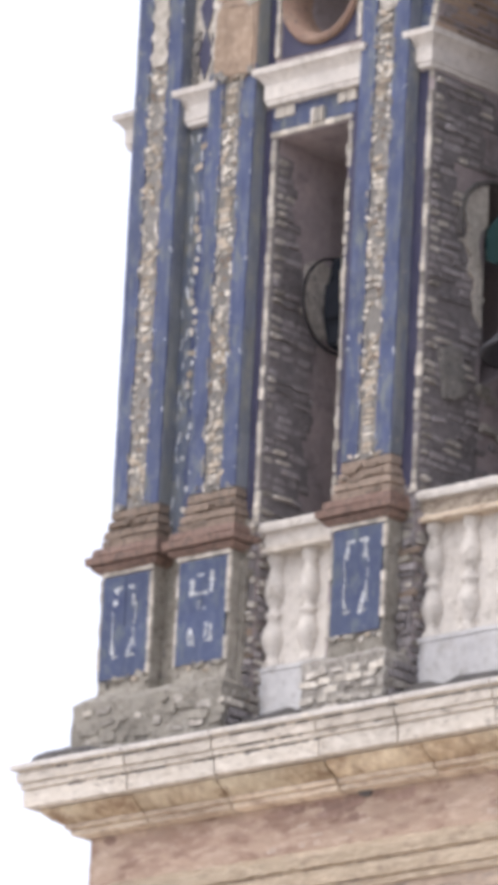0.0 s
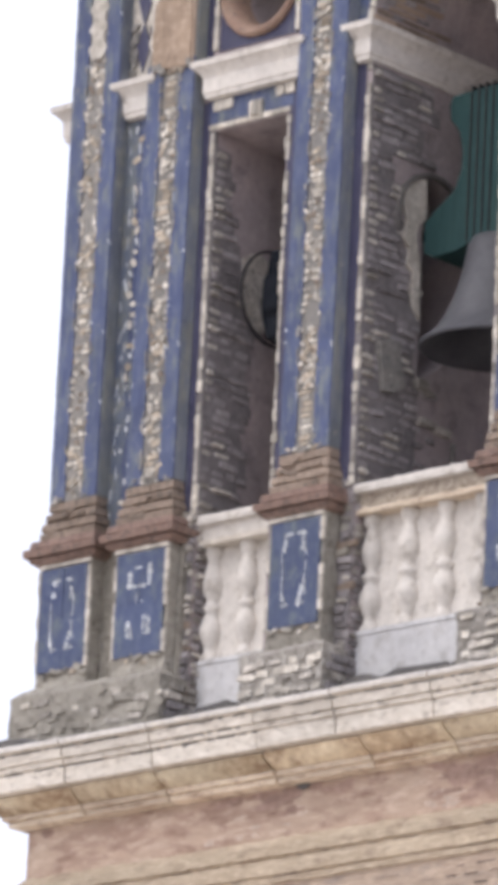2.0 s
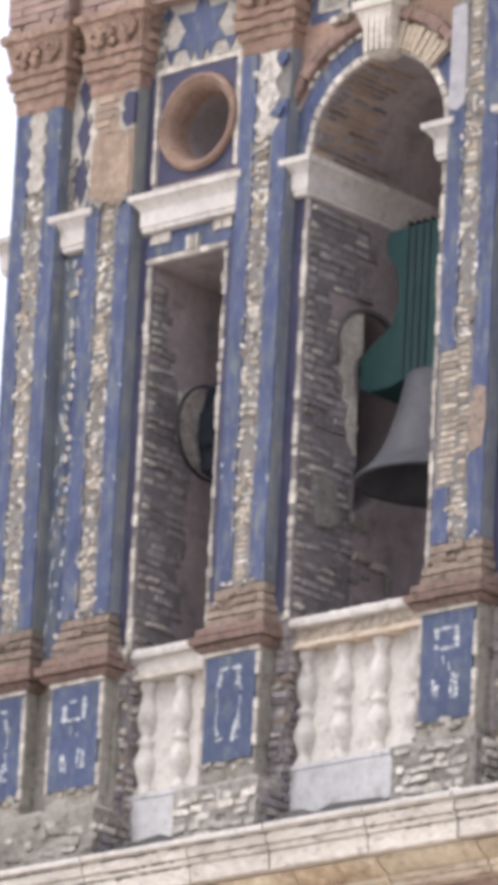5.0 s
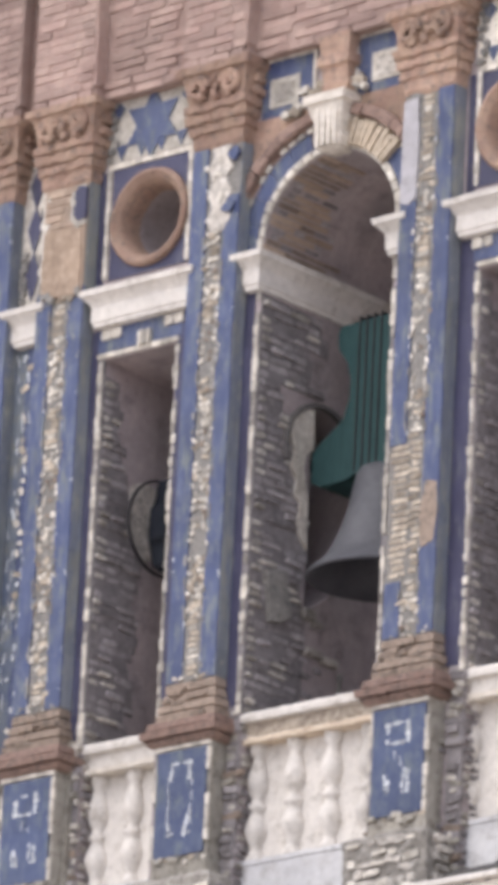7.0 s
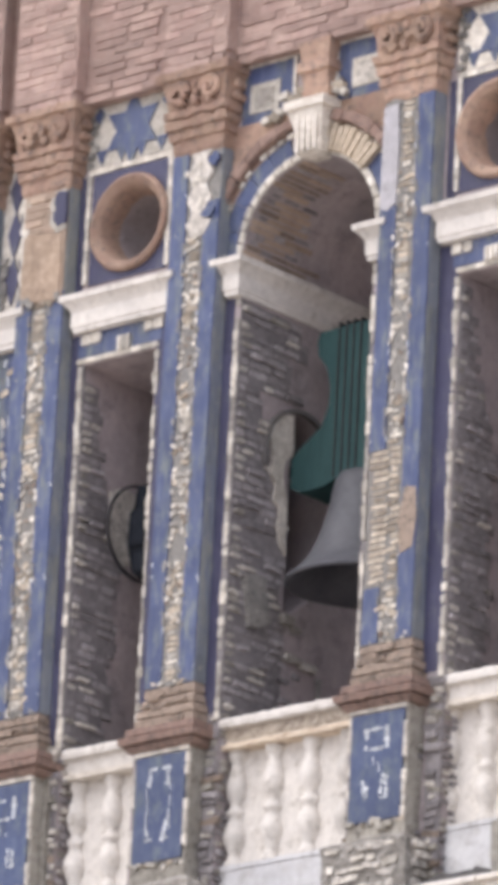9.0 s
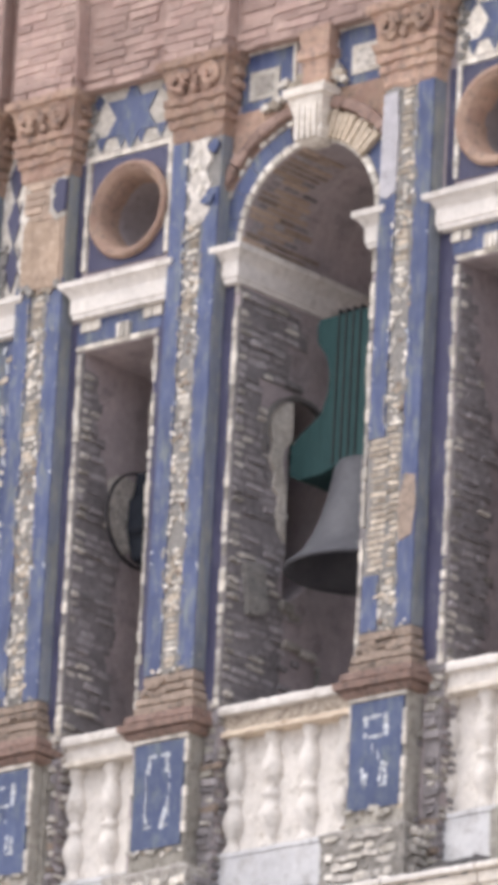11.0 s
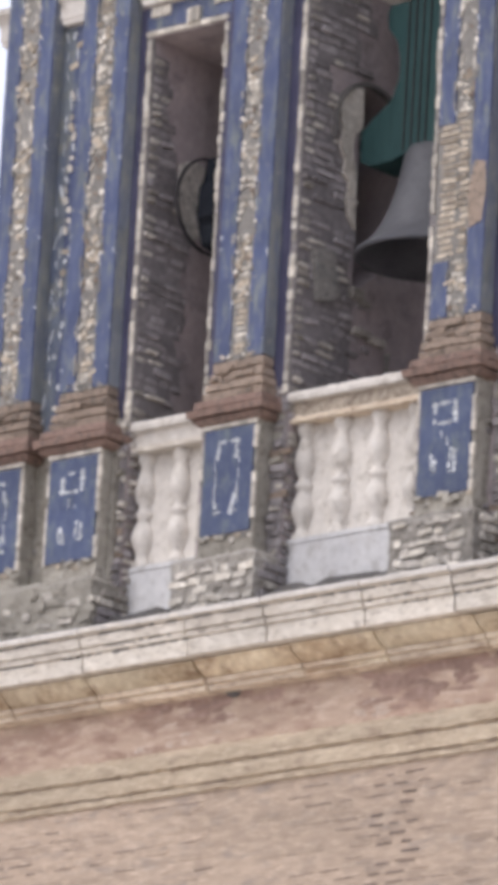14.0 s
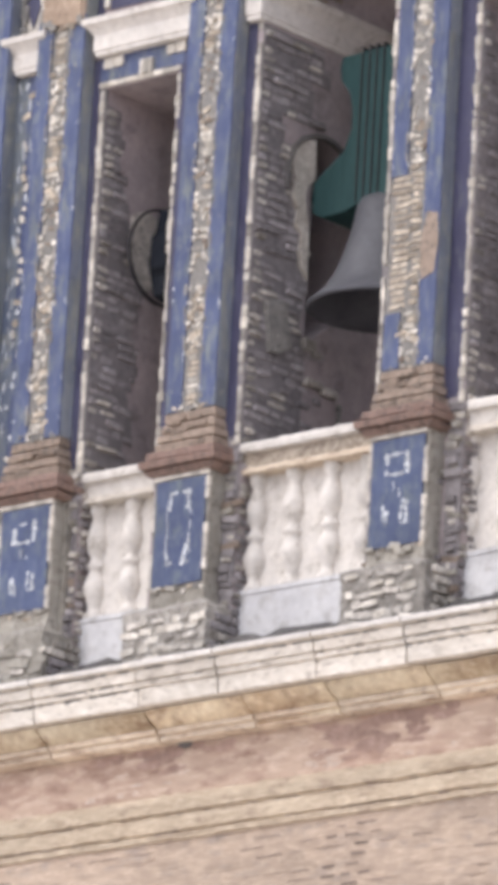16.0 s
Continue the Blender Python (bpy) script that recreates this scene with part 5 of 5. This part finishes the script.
for ya, yb, za, zb in (0.56, 0.66, 14.26, 14.33), (0.64, 0.72, 14.235, 14.275), (0.60, 0.74, 14.05, 14.1), (0.75, 0.87, 14.03, 14.08):
    put("ledge_stone", stack([(za, -0.008), (za + 0.008, 0.0), (zb - 0.008, 0.0), (zb, -0.008)], ARCH[0] - 0.02, ARCH[0] + 0.05, ya, yb, step=0.03, amp=0.008), GREYBRICK, arch_lining, "pale broken ledge stone")
# paler jamb behind the small wheel, light on the plaster put into colour
put("plaster_patch", prism([(0.38, 15.24), (0.5, 15.3), (0.62, 15.26), (0.66, 15.0), (0.62, 14.84), (0.5, 14.8), (0.4, 14.92)], -0.03, axis="x", at=NOP[0] + 0.02), GREYBRICK, narrow_lining, "pale plaster patch and painted lit plaster")
# courses of brick at the haunch of the arch, running in from its edge
for k in range(19):
    a = radians(177 - 4.3 * k)
    y = 0.13
    while y < 0.6 - 0.018 * k + RNG.uniform(-0.08, 0.08):
        w = RNG.uniform(0.09, 0.2)
        ob = new("brick", RNG.choice(K_TAN if RNG.random() < 0.4 else K_JAMB if RNG.random() < 0.6 else K_OPEN))
        ob.parent = arch_lining
        q = Matrix.Translation(Vector((AXIS + 0.508 * math.cos(a), y + w / 2, SPRING + 0.508 * math.sin(a))) - parent_at(arch_lining))
        ob.matrix_local = q @ Matrix.Rotation(math.pi - a, 4, "Y") @ Matrix.Rotation(radians(90), 4, "Z") @ Matrix.Diagonal((w / 0.15, RNG.uniform(0.1, 0.35), RNG.uniform(0.5, 0.72), 1))
        y += w + 0.008

z, r = 17.612, 0
while z < 18.42:
    x = LEFT + 0.06 + 0.13 * (r % 2) + RNG.uniform(-0.03, 0.03)
    while x < 2.0:
        w = RNG.choice((0.262, 0.262, 0.25, 0.13))
        if not any(a - 0.1 < x < b + 0.1 for a, b in BREAKS):
            piece("brick", K_ROSE, ent, (x, 0.016, z + RNG.uniform(-0.004, 0.004)), tilt=RNG.uniform(-0.9, 0.9), size=(w / 0.265, RNG.uniform(0.3, 1.2), RNG.uniform(0.85, 1.04)))
        x += w + RNG.uniform(0.004, 0.012)
    for a, b in BREAKS[:4]:
        x = a + (0.0 if r % 2 else -0.01)
        for w in ((0.25, 0.13, 0.1) if r % 2 else (0.12, 0.25, 0.11)):
            w *= (b - a) / 0.48
            piece("brick", K_ROSE, ent, (x + w / 2, -0.072, z + RNG.uniform(-0.004, 0.004)), tilt=RNG.uniform(-0.9, 0.9), size=(w / 0.268, RNG.uniform(0.3, 1.2), RNG.uniform(0.85, 1.04)))
            x += w
    z += 0.056
    r += 1

# flat limewashed courses of the shaft, some joints open
z = 11.205
while z > 10.3:
    x = LEFT + 0.03 + RNG.uniform(0, 0.1)
    while x < 1.95:
        bare = 0.6 < x < 0.93 and z > 10.55
        w = RNG.uniform(0.12, 0.2) if bare else RNG.uniform(0.14, 0.3)
        if RNG.random() < 0.78:
            piece("brick", K_PALE, shaft, (x + w / 2, -0.008, z + RNG.uniform(-0.003, 0.003)), tilt=RNG.uniform(-0.7, 0.7), size=(w / 0.265, RNG.uniform(0.2, 1.0), RNG.uniform(0.82, 1.05)))
        worn = noise.noise(Vector((x * 1.1, z * 1.7, 2.2)))
        if bare and RNG.random() < 0.97 - 0.9 * max(0, 10.98 - z) or RNG.random() < 0.36 + 0.5 * worn:
            piece("open_joint", K_GAP if bare else K_JOINT, shaft, (x + w / 2, -0.0115, z - 0.028), tilt=RNG.uniform(-2, 2), size=(w / 0.12 * (RNG.uniform(0.4, 0.9) if bare else RNG.uniform(0.3, 1.0)), 0.5, RNG.uniform(0.5, 1.1) if bare else RNG.uniform(0.25, 0.6)))
        x += w + 0.006
    z -= 0.056

# flakes of plaster on the frieze, with the brick bared along the top
K_FLAKE = kit("plaster_flake", 0.14, 0.045, 0.004, FLAKE, 9, sides=11, flat=0.97)
K_BROWN = kit("bare_spot", 0.22, 0.07, 0.004, BARE, 8, sides=13, flat=0.98)
for k in range(240):
    x, zz = RNG.uniform(LEFT + 0.1, 2.0), RNG.uniform(11.53, 11.775)
    lump = noise.noise(Vector((x * 1.3, zz * 3, 4.4)))
    low = (11.78 - zz) / 0.25
    if lump - 0.9 * low > -0.3:
        piece("bare_spot", K_BROWN, frieze, (x, -0.0235, zz), tilt=RNG.uniform(-8, 8), size=(RNG.uniform(0.4, 1.5), 0.4, RNG.uniform(0.3, 0.9)))
    elif lump + 0.35 * low > 0.3 and RNG.random() < 0.6:
        piece("plaster_flake", K_FLAKE, frieze, (x, -0.0235, zz), tilt=RNG.uniform(-20, 20), size=(RNG.uniform(0.3, 1.0), 0.4, RNG.uniform(0.3, 1.0)))
# darker dashes in the grooves of the string course
for k in range(44):
    x, zz = RNG.uniform(LEFT + 0.1, 2.0), RNG.choice((11.277, 11.383))
    out = 0.021
    piece("open_joint", K_JOINT, string, (x, -0.01 - out + 0.003, zz), tilt=RNG.uniform(-2, 2), size=(RNG.uniform(0.3, 1.6), 0.5, RNG.uniform(0.25, 0.6)))
